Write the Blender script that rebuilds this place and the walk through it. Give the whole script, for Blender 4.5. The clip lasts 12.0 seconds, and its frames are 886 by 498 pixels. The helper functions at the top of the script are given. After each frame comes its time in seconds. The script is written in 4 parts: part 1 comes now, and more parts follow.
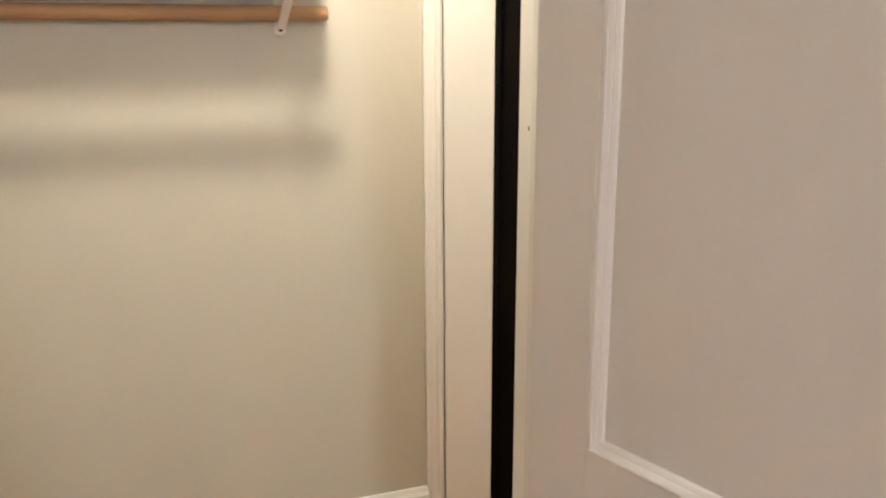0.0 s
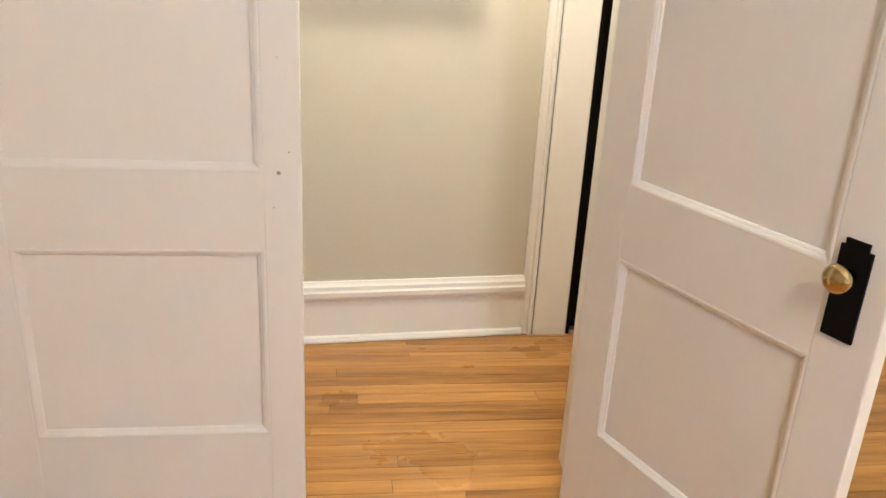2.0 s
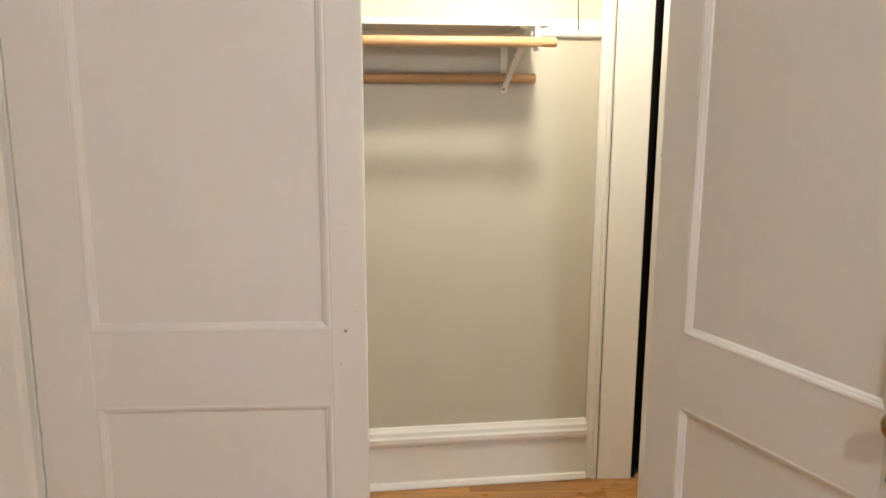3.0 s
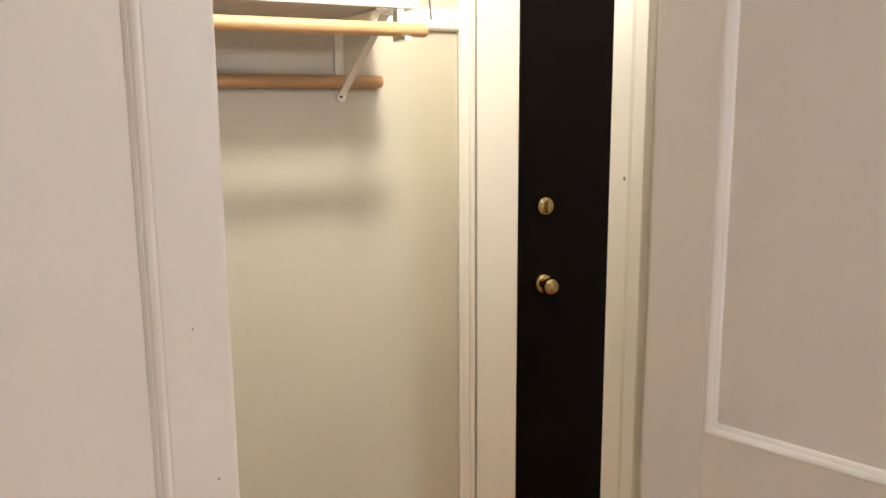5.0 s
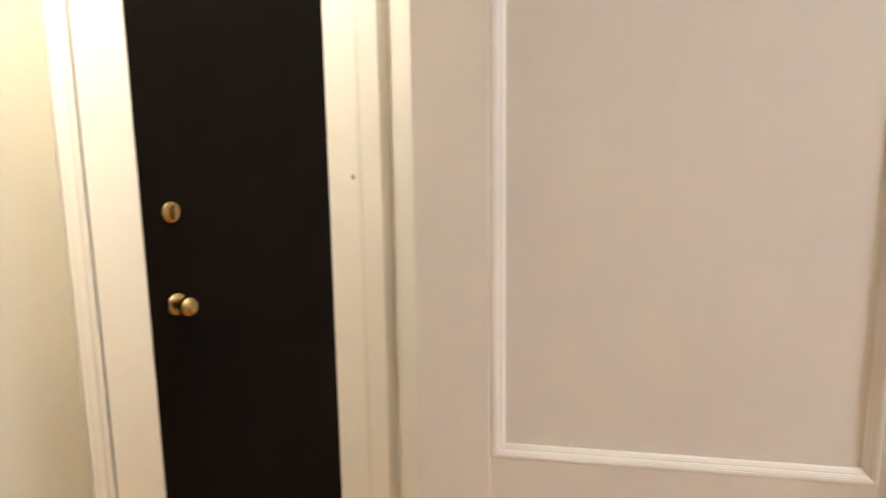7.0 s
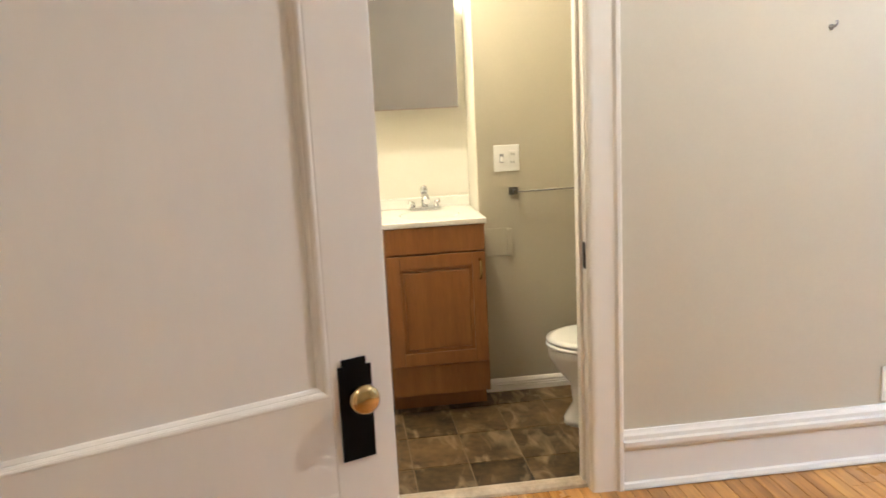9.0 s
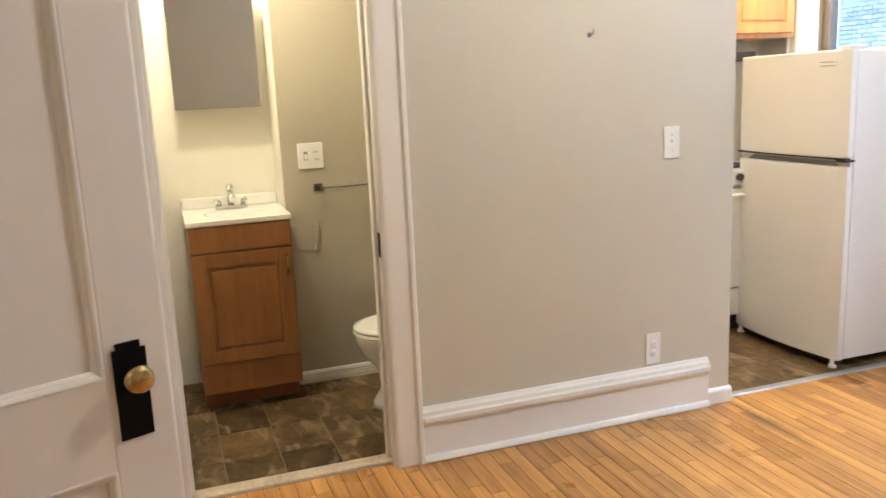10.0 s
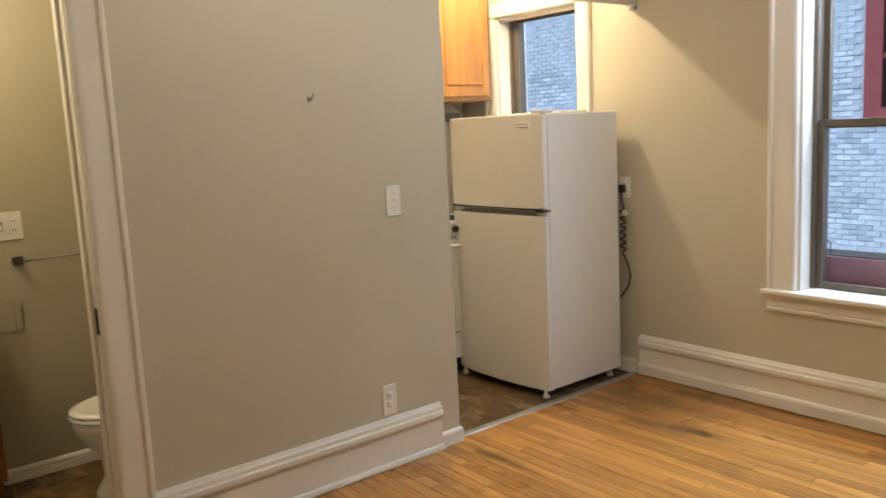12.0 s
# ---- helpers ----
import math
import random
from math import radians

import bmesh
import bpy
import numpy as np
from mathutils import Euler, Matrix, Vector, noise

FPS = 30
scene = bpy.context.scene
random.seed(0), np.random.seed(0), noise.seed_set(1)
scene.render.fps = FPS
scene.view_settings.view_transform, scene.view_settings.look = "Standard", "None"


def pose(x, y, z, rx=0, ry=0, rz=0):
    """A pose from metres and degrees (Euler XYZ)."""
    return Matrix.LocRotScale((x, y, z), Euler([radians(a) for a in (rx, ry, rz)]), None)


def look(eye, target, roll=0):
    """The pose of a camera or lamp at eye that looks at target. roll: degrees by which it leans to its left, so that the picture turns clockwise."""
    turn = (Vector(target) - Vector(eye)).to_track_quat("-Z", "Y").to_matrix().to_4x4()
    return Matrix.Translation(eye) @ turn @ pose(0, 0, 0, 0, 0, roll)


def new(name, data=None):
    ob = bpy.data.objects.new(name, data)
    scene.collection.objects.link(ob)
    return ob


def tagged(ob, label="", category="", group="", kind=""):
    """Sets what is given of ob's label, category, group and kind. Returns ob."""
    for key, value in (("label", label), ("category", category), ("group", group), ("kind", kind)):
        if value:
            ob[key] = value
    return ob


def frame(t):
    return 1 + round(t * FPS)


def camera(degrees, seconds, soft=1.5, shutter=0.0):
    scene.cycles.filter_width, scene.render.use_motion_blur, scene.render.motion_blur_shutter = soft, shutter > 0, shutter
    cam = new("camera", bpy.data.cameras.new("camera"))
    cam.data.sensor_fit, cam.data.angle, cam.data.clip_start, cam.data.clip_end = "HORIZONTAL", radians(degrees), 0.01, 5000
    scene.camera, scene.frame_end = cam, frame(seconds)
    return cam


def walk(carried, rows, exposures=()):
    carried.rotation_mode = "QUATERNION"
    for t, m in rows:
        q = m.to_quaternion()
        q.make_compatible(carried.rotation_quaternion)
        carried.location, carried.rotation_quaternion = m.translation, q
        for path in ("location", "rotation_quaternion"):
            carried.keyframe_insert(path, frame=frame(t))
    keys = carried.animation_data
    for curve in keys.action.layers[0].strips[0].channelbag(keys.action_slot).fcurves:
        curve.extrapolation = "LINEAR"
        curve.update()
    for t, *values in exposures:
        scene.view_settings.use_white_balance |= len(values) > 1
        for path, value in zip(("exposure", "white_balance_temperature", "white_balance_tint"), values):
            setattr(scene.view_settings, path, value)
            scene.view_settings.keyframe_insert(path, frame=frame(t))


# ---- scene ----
cam = camera(57.6, 12.0, shutter=0.3)
PATH = [
    (0, (0.39, 1.056, 1.42), (0.881, 2.934, 0.94), -0.3),
    (0.5, (0.228, 0.844, 1.399), (0.693, 2.723, 0.894), 0.5),
    (1, (0.135, 0.641, 1.396), (0.55, 2.486, 0.743), 0.8),
    (1.5, (0.155, 0.404, 1.405), (0.468, 2.261, 0.733), 2.8),
    (2, (0.17, 0.253, 1.411), (0.417, 2.105, 0.699), 3.0),
    (2.5, (0.159, 0.194, 1.447), (0.355, 2.097, 0.862), 1.6),
    (3, (0.162, 0.181, 1.479), (0.264, 2.138, 1.08), 0.2),
    (3.2, (0.161, 0.204, 1.488), (0.275, 2.167, 1.12), 0.6),
    (4.8, (-0.026, 0.857, 1.425), (0.678, 2.697, 1.081), 0.2),
    (5, (-0.033, 0.942, 1.439), (0.705, 2.768, 1.09), -0.4),
    (5.5, (-0.056, 1.116, 1.448), (0.792, 2.889, 1.08), -1.1),
    (6, (-0.159, 1.266, 1.443), (0.949, 2.885, 1.052), -2.7),
    (6.5, (-0.171, 1.337, 1.44), (1.241, 2.689, 1.018), -2.6),
    (7, (-0.11, 1.364, 1.441), (1.508, 2.471, 1.045), -0.8),
    (7.2, (-0.098, 1.376, 1.445), (1.606, 2.348, 1.055), -0.6),
    (8.8, (-0.267, 1.412, 1.413), (1.69, 1.243, 1.037), -3.0),
    (9, (-0.288, 1.399, 1.408), (1.663, 1.165, 1.036), -2.9),
    (9.5, (-0.382, 1.346, 1.405), (1.537, 0.917, 1.036), -2.7),
    (10, (-0.463, 1.31, 1.397), (1.394, 0.677, 1.007), -2.7),
    (10.5, (-0.509, 1.309, 1.405), (1.3, 0.552, 1.011), -3.2),
    (11, (-0.508, 1.316, 1.415), (1.246, 0.426, 1.052), -3.5),
    (11.5, (-0.479, 1.336, 1.431), (1.184, 0.274, 1.107), -3.3),
    (12, (-0.461, 1.341, 1.434), (1.082, 0.104, 1.138), -2.9),
]
EXPOSE = ((0, 0.88, 5350, 14), (0.5, 1.12, 5350, 14), (1, 1.32, 5350, 13), (2, 1.28, 5300, 12), (2.5, 1.17, 5320, 12), (3, 0.84, 5350, 11), (5, 0.9, 5300, 12), (6.5, 1.22, 5360, 12), (7.2, 1.30, 5380, 13),
          (9, 1.06, 5300, 13), (9.5, 0.86, 5350, 13), (10.5, 0.72, 5450, 13), (11, 0.44, 5550, 13), (11.5, 0.22, 5780, 12), (12, -0.08, 6120, 10))
walk(cam, [(t, look(eye, target, roll)) for t, eye, target, roll in PATH], EXPOSE)

# ---- world, sun, lamps ----
world = bpy.data.worlds.new("sky")
scene.world = world
world.use_nodes = True
wn = world.node_tree.nodes
sky = wn.new("ShaderNodeTexSky")
sky.sky_type, sky.sun_disc = "NISHITA", False
sky.sun_elevation, sky.sun_rotation = radians(35), radians(200)
world.node_tree.links.new(sky.outputs[0], wn["Background"].inputs[0])
wn["Background"].inputs[1].default_value = 0.15

sun_data = bpy.data.lights.new("sun", "SUN")
sun_data.energy, sun_data.angle, sun_data.color = 4.0, radians(20), (0.85, 0.93, 1.0)
sun = new("sun", sun_data)
sun.matrix_world = look((2, 4, 12), (0, -4.6, 0))


def bulb(name, x, y, z, watts, colour, radius):
    data = bpy.data.lights.new(name, "POINT")
    data.energy, data.color, data.shadow_soft_size = watts, colour, radius
    ob = new(name, data)
    ob.location = (x, y, z)
    return ob


WARM = (1.0, 0.82, 0.53)
bulb("entry_bulb", 0.62, 2.262, 2.165, 29, (1.0, 0.83, 0.56), 0.05)
bulb("room_bulb", 0.85, -0.42, 2.50, 40, (1.0, 0.865, 0.645), 0.09)
bulb("kitchen_bulb", 2.95, -1.62, 2.57, 66, (1.0, 0.80, 0.50), 0.04)
bulb("bath_bulb", 2.88, 1.20, 2.36, 30, (1.0, 0.82, 0.52), 0.06)

# skylight that falls into the alley and through each window from above
for name, x, w, h, watts in (("room_daylight", 0.90, 0.95, 0.7, 85), ("kitchen_daylight", 3.05, 0.7, 0.5, 30)):
    data = bpy.data.lights.new(name, "AREA")
    data.shape, data.size, data.size_y, data.energy, data.color = "RECTANGLE", w, h, watts, (0.70, 0.85, 1.0)
    lamp = new(name, data)
    lamp.matrix_world = look((x, -3.05, 2.75), (x + 0.15, -1.4, 0.9))

# strip lamp added unseen under the room window's head, brightens the refrigerator side
data = bpy.data.lights.new("window_fill", "AREA")
data.shape, data.size, data.size_y, data.energy, data.color = "RECTANGLE", 0.84, 0.10, 8, (0.66, 0.80, 1.0)
lamp = new("window_fill", data)
lamp.matrix_world = look((0.92, -2.345, 2.055), (2.3, -1.5, 0.6))

# unseen bluish lamp added in the alley to brighten the refrigerator side
data = bpy.data.lights.new("alley_fill", "AREA")
data.shape, data.size, data.size_y, data.energy, data.color = "RECTANGLE", 2.0, 2.2, 60, (0.66, 0.80, 1.0)
lamp = new("alley_fill", data)
lamp.matrix_world = look((-3.0, -4.2, 1.9), (2.38, -1.75, 0.8))


# ---- materials ----
def material(name, colour, rough=0.5, metal=0.0, spread=0.06, scale=6.0, bump=0.05, fine=60.0, stretch=(1, 1, 1), dark=None, spec=0.5, per_object=0.0):
    m = bpy.data.materials.new(name)
    m.use_nodes = True
    n, l = m.node_tree.nodes, m.node_tree.links
    p = n["Principled BSDF"]
    p.inputs["Roughness"].default_value, p.inputs["Metallic"].default_value = rough, metal
    p.inputs["Specular IOR Level"].default_value = spec
    tc, mp = n.new("ShaderNodeTexCoord"), n.new("ShaderNodeMapping")
    mp.inputs["Scale"].default_value = stretch
    l.new(tc.outputs["Object"], mp.inputs[0])
    a, b = n.new("ShaderNodeTexNoise"), n.new("ShaderNodeTexNoise")
    a.inputs["Scale"].default_value, a.inputs["Detail"].default_value = scale, 5
    b.inputs["Scale"].default_value, b.inputs["Detail"].default_value = fine, 4
    l.new(mp.outputs[0], a.inputs["Vector"]), l.new(mp.outputs[0], b.inputs["Vector"])
    if per_object:
        info0, far = n.new("ShaderNodeObjectInfo"), n.new("ShaderNodeMath")
        far.operation = "MULTIPLY"
        far.inputs[1].default_value = 61.0
        l.new(info0.outputs["Random"], far.inputs[0])
        l.new(far.outputs[0], mp.inputs["Location"])
    ramp = n.new("ShaderNodeValToRGB")
    c0 = dark or tuple(c * (1 - 2 * spread) for c in colour)
    c1 = tuple(min(1, c * (1 + spread)) for c in colour)
    ramp.color_ramp.elements[0].color, ramp.color_ramp.elements[1].color = (*c0, 1), (*c1, 1)
    ramp.color_ramp.elements[0].position, ramp.color_ramp.elements[1].position = 0.3, 0.7
    mixf = n.new("ShaderNodeMath")
    mixf.operation = "MULTIPLY_ADD"
    l.new(b.outputs["Fac"], mixf.inputs[0])
    mixf.inputs[1].default_value = 0.35
    sub = n.new("ShaderNodeMath")
    sub.operation = "MULTIPLY_ADD"
    l.new(a.outputs["Fac"], sub.inputs[0])
    sub.inputs[1].default_value, sub.inputs[2].default_value = 0.65, 0.0
    l.new(sub.outputs[0], mixf.inputs[2])
    last = mixf.outputs[0]
    if per_object:
        info, add = n.new("ShaderNodeObjectInfo"), n.new("ShaderNodeMath")
        add.operation = "MULTIPLY_ADD"
        l.new(info.outputs["Random"], add.inputs[0])
        add.inputs[1].default_value = per_object
        off = n.new("ShaderNodeMath")
        off.operation = "SUBTRACT"
        l.new(last, off.inputs[0])
        off.inputs[1].default_value = per_object / 2
        l.new(off.outputs[0], add.inputs[2])
        last = add.outputs[0]
    l.new(last, ramp.inputs[0])
    l.new(ramp.outputs[0], p.inputs["Base Color"])
    if bump:
        bp = n.new("ShaderNodeBump")
        bp.inputs["Strength"].default_value, bp.inputs["Distance"].default_value = bump, 0.004
        l.new(mixf.outputs[0], bp.inputs["Height"])
        l.new(bp.outputs[0], p.inputs["Normal"])
    return m


TURN_F = Matrix.Translation((0.86, 3.03, 0)) @ Matrix.Rotation(radians(4.6), 4, "Z") @ Matrix.Translation((-0.86, -3.03, 0))
WALL = material("greige wall paint", (0.558, 0.518, 0.418), 0.5, spread=0.02, scale=2.5, bump=0.10, fine=90)
CREAM = material("cream wall paint", (0.78, 0.745, 0.64), 0.5, spread=0.02, scale=2.5, bump=0.10, fine=90)
# the shade beside the lit vanity recess is put into this darker colour
BATH_SHADED = material("bathroom paint with shade in its colour", (0.45, 0.41, 0.31), 0.5, spread=0.02, scale=2.5, bump=0.10, fine=90)
TRIM = material("white gloss trim paint", (0.80, 0.77, 0.71), 0.28, spread=0.012, scale=4, bump=0.035, fine=28)
DOORP = material("brushed white door paint", (0.775, 0.735, 0.69), 0.3, spread=0.012, scale=3, bump=0.04, fine=24, stretch=(2, 2, 0.7))
CEIL = material("flat white ceiling", (0.80, 0.79, 0.76), 0.8, spread=0.02, bump=0.1)
BLACK = material("near black door paint", (0.0042, 0.0027, 0.0019), 0.6, spread=0.2, bump=0.05, spec=0.08)
PLATE = material("black painted iron", (0.0035, 0.0028, 0.0026), 0.6, spread=0.3, scale=40, bump=0.25, fine=200, spec=0.12)
BRASS = material("worn brass", (0.52, 0.40, 0.19), 0.16, 1.0, spread=0.12, scale=40, bump=0.03)
AGED = material("tarnished chrome", (0.20, 0.19, 0.17), 0.3, 1.0, spread=0.1, scale=30, bump=0.03)
CHROME = material("chrome", (0.62, 0.62, 0.62), 0.12, 1.0, spread=0.03, bump=0)
PLASTIC = material("white plastic", (0.80, 0.79, 0.75), 0.35, spread=0.01, bump=0)
DARKP = material("black plastic", (0.02, 0.02, 0.022), 0.4, spread=0.1, bump=0)
GREYP = material("grey plastic", (0.25, 0.25, 0.26), 0.4, spread=0.05, bump=0)
ENAMEL = material("white appliance enamel", (0.78, 0.77, 0.75), 0.3, spread=0.01, scale=3, bump=0.16, fine=260)
CERAMIC = material("white porcelain", (0.80, 0.79, 0.74), 0.12, spread=0.01, bump=0)
MARBLE = material("cultured marble", (0.84, 0.82, 0.75), 0.2, spread=0.03, scale=9, bump=0)
OAKV = material("honey stained maple", (0.285, 0.118, 0.031), 0.36, spread=0.14, scale=3, bump=0.05, fine=25, stretch=(7, 7, 0.7))
OAKC = material("golden oak cabinet", (0.52, 0.26, 0.085), 0.38, spread=0.16, scale=3, bump=0.05, fine=25, stretch=(7, 7, 0.7))
ROD = material("pine rod", (0.62, 0.40, 0.19), 0.45, spread=0.12, scale=3, bump=0.05, fine=30, stretch=(0.8, 9, 9))
ROD2 = material("brown stained rail", (0.48, 0.285, 0.13), 0.45, spread=0.12, scale=3, bump=0.05, fine=30, stretch=(0.8, 9, 9))
STRIP = material("maple strip floor", (0.56, 0.288, 0.073), 0.20, spread=0.12, scale=2.2, bump=0.04, fine=14, stretch=(0.7, 15, 15), dark=(0.26, 0.112, 0.023), per_object=0.24)


def worn(m, scale, lo, hi, colour):
    """Dark wear patches laid over a floor by place."""
    n, l = m.node_tree.nodes, m.node_tree.links
    p = n["Principled BSDF"]
    old = p.inputs["Base Color"].links[0].from_socket
    geo, nz, rp, mx = n.new("ShaderNodeNewGeometry"), n.new("ShaderNodeTexNoise"), n.new("ShaderNodeValToRGB"), n.new("ShaderNodeMix")
    nz.inputs["Scale"].default_value, nz.inputs["Detail"].default_value = scale, 7
    l.new(geo.outputs["Position"], nz.inputs["Vector"])
    l.new(nz.outputs["Fac"], rp.inputs[0])
    rp.color_ramp.elements[0].position, rp.color_ramp.elements[1].position = lo, hi
    mx.data_type = "RGBA"
    l.new(rp.outputs[0], mx.inputs["Factor"])
    l.new(old, mx.inputs["A"])
    mx.inputs["B"].default_value = (*colour, 1)
    l.new(mx.outputs["Result"], p.inputs["Base Color"])
    rr = n.new("ShaderNodeMapRange")
    rr.inputs["To Min"].default_value, rr.inputs["To Max"].default_value = p.inputs["Roughness"].default_value - 0.05, p.inputs["Roughness"].default_value + 0.25
    l.new(nz.outputs["Fac"], rr.inputs["Value"])
    l.new(rr.outputs[0], p.inputs["Roughness"])
    return m


worn(STRIP, 1.7, 0.60, 0.90, (0.08, 0.030, 0.010))


def stained(m, spots):
    """Dark water stains with ragged edges at given places on a floor."""
    n, l = m.node_tree.nodes, m.node_tree.links
    p = n["Principled BSDF"]
    geo, nz = n.new("ShaderNodeNewGeometry"), n.new("ShaderNodeTexNoise")
    nz.inputs["Scale"].default_value, nz.inputs["Detail"].default_value = 9.0, 6
    l.new(geo.outputs["Position"], nz.inputs["Vector"])
    for x, y, rx, ry, turn, depth in spots:
        mp, ln, ad, rp, mx = n.new("ShaderNodeMapping"), n.new("ShaderNodeVectorMath"), n.new("ShaderNodeMath"), n.new("ShaderNodeMapRange"), n.new("ShaderNodeMix")
        mp.vector_type = "TEXTURE"
        mp.inputs["Location"].default_value, mp.inputs["Scale"].default_value, mp.inputs["Rotation"].default_value = (x, y, 0), (rx, ry, 1), (0, 0, radians(turn))
        l.new(geo.outputs["Position"], mp.inputs[0])
        ln.operation = "LENGTH"
        l.new(mp.outputs[0], ln.inputs[0])
        ad.operation = "MULTIPLY_ADD"
        l.new(nz.outputs["Fac"], ad.inputs[0])
        ad.inputs[1].default_value = 1.6
        l.new(ln.outputs["Value"], ad.inputs[2])
        rp.inputs["From Min"].default_value, rp.inputs["From Max"].default_value = 1.0, 1.9
        rp.inputs["To Min"].default_value, rp.inputs["To Max"].default_value = depth, 0.0
        l.new(ad.outputs[0], rp.inputs["Value"])
        mx.data_type = "RGBA"
        l.new(rp.outputs[0], mx.inputs["Factor"])
        l.new(p.inputs["Base Color"].links[0].from_socket, mx.inputs["A"])
        mx.inputs["B"].default_value = (0.035, 0.016, 0.008, 1)
        l.new(mx.outputs["Result"], p.inputs["Base Color"])
    return m


STAINS = ((1.70, -1.71, 0.26, 0.06, 8, 0.62), (1.55, -1.74, 0.05, 0.03, 0, 0.9), (1.80, -2.16, 0.34, 0.06, 0, 0.8), (2.05, -0.90, 0.28, 0.05, 0, 0.55), (2.08, -1.90, 0.36, 0.22, 30, 0.5))
stained(STRIP, STAINS)


def veined(m, colour):
    """Pale cloudy streaks like split slate."""
    n, l = m.node_tree.nodes, m.node_tree.links
    p = n["Principled BSDF"]
    info, mp, tc, nz, rp, mx = n.new("ShaderNodeObjectInfo"), n.new("ShaderNodeMapping"), n.new("ShaderNodeTexCoord"), n.new("ShaderNodeTexNoise"), n.new("ShaderNodeValToRGB"), n.new("ShaderNodeMix")
    mul = n.new("ShaderNodeMath")
    mul.operation = "MULTIPLY"
    mul.inputs[1].default_value = 37.0
    l.new(info.outputs["Random"], mul.inputs[0])
    l.new(mul.outputs[0], mp.inputs["Location"])
    mp.inputs["Scale"].default_value, mp.inputs["Rotation"].default_value = (5, 11, 5), (0, 0, radians(25))
    l.new(tc.outputs["Object"], mp.inputs[0])
    l.new(mp.outputs[0], nz.inputs["Vector"])
    nz.inputs["Scale"].default_value, nz.inputs["Detail"].default_value, nz.inputs["Distortion"].default_value = 1.0, 8, 1.2
    l.new(nz.outputs["Fac"], rp.inputs[0])
    rp.color_ramp.elements[0].position, rp.color_ramp.elements[1].position = 0.52, 0.74
    mx.data_type = "RGBA"
    l.new(rp.outputs[0], mx.inputs["Factor"])
    l.new(p.inputs["Base Color"].links[0].from_socket, mx.inputs["A"])
    mx.inputs["B"].default_value = (*colour, 1)
    l.new(mx.outputs["Result"], p.inputs["Base Color"])
    return m


SUB = material("dark joint", (0.05, 0.025, 0.012), 0.8, spread=0.1, bump=0)
TILE = material("brown slate look vinyl tile", (0.125, 0.076, 0.029), 0.45, spec=0.3, spread=0.35, scale=7, bump=0.12, fine=30, dark=(0.010, 0.0065, 0.003), per_object=0.2)
veined(TILE, (0.30, 0.225, 0.125))
GROUT = material("tan grout", (0.19, 0.135, 0.07), 0.7, spread=0.1, bump=0.05)
METAL = material("dull aluminium strip", (0.45, 0.45, 0.46), 0.45, 0.8, spread=0.1, bump=0.05)
BRICK = material("pale weathered brick", (0.62, 0.68, 0.76), 0.8, spread=0.12, scale=5, bump=0.5, fine=30, stretch=(1, 1, 3.5), dark=(0.36, 0.40, 0.46), per_object=0.3)
MORTAR = material("grey mortar", (0.50, 0.54, 0.60), 0.9, spread=0.1, bump=0.2)
REDP = material("red painted wood", (0.30, 0.07, 0.07), 0.5, spread=0.08, bump=0.05)
TERRA = material("faded plum planter plastic", (0.36, 0.17, 0.20), 0.5, spread=0.1, bump=0.08)
SASH = material("brown aluminium sash", (0.15, 0.12, 0.09), 0.4, 0.3, spread=0.1, bump=0.03)
SOIL = material("potting soil", (0.06, 0.045, 0.035), 0.9, spread=0.3, scale=40, bump=0.6)
PATCH = material("grey filler", (0.33, 0.29, 0.26), 0.8, spread=0.2, scale=90, bump=0.2)
GROUNDM = material("alley concrete", (0.30, 0.29, 0.28), 0.9, spread=0.2, scale=2, bump=0.2)
CRACK = material("dark crack", (0.05, 0.04, 0.03), 0.9, spread=0.1, bump=0)
MIRROR = bpy.data.materials.new("mirror")
MIRROR.use_nodes = True
MIRROR.node_tree.nodes["Principled BSDF"].inputs["Metallic"].default_value = 1
MIRROR.node_tree.nodes["Principled BSDF"].inputs["Roughness"].default_value = 0.03
MIRROR.node_tree.nodes["Principled BSDF"].inputs["Base Color"].default_value = (0.8, 0.8, 0.78, 1)
GLASS = bpy.data.materials.new("window glass")
GLASS.use_nodes = True
gp = GLASS.node_tree.nodes["Principled BSDF"]
gp.inputs["Transmission Weight"].default_value, gp.inputs["Roughness"].default_value = 1, 0.0
gp.inputs["IOR"].default_value = 1.01
gp.inputs["Base Color"].default_value = (0.93, 0.97, 1, 1)
GLOW = bpy.data.materials.new("lit opal glass")
GLOW.use_nodes = True
GLOW.node_tree.nodes["Principled BSDF"].inputs["Emission Color"].default_value = (1, 0.85, 0.6, 1)
GLOW.node_tree.nodes["Principled BSDF"].inputs["Emission Strength"].default_value = 3


# ---- mesh helpers ----
def box(bm, x0, x1, y0, y1, z0, z1, bevel=0.0, seg=2):
    vs = [bm.verts.new((x, y, z)) for x in (x0, x1) for y in (y0, y1) for z in (z0, z1)]
    fs = [bm.faces.new([vs[i] for i in q]) for q in ((0, 1, 3, 2), (4, 6, 7, 5), (0, 4, 5, 1), (2, 3, 7, 6), (0, 2, 6, 4), (1, 5, 7, 3))]
    if bevel:
        edges = list({e for f in fs for e in f.edges})
        bmesh.ops.bevel(bm, geom=edges, offset=bevel, segments=seg, profile=0.6, affect="EDGES")
    return bm


def boxed(*dims, bevel=0.0, seg=2):
    return box(bmesh.new(), *dims, bevel=bevel, seg=seg)


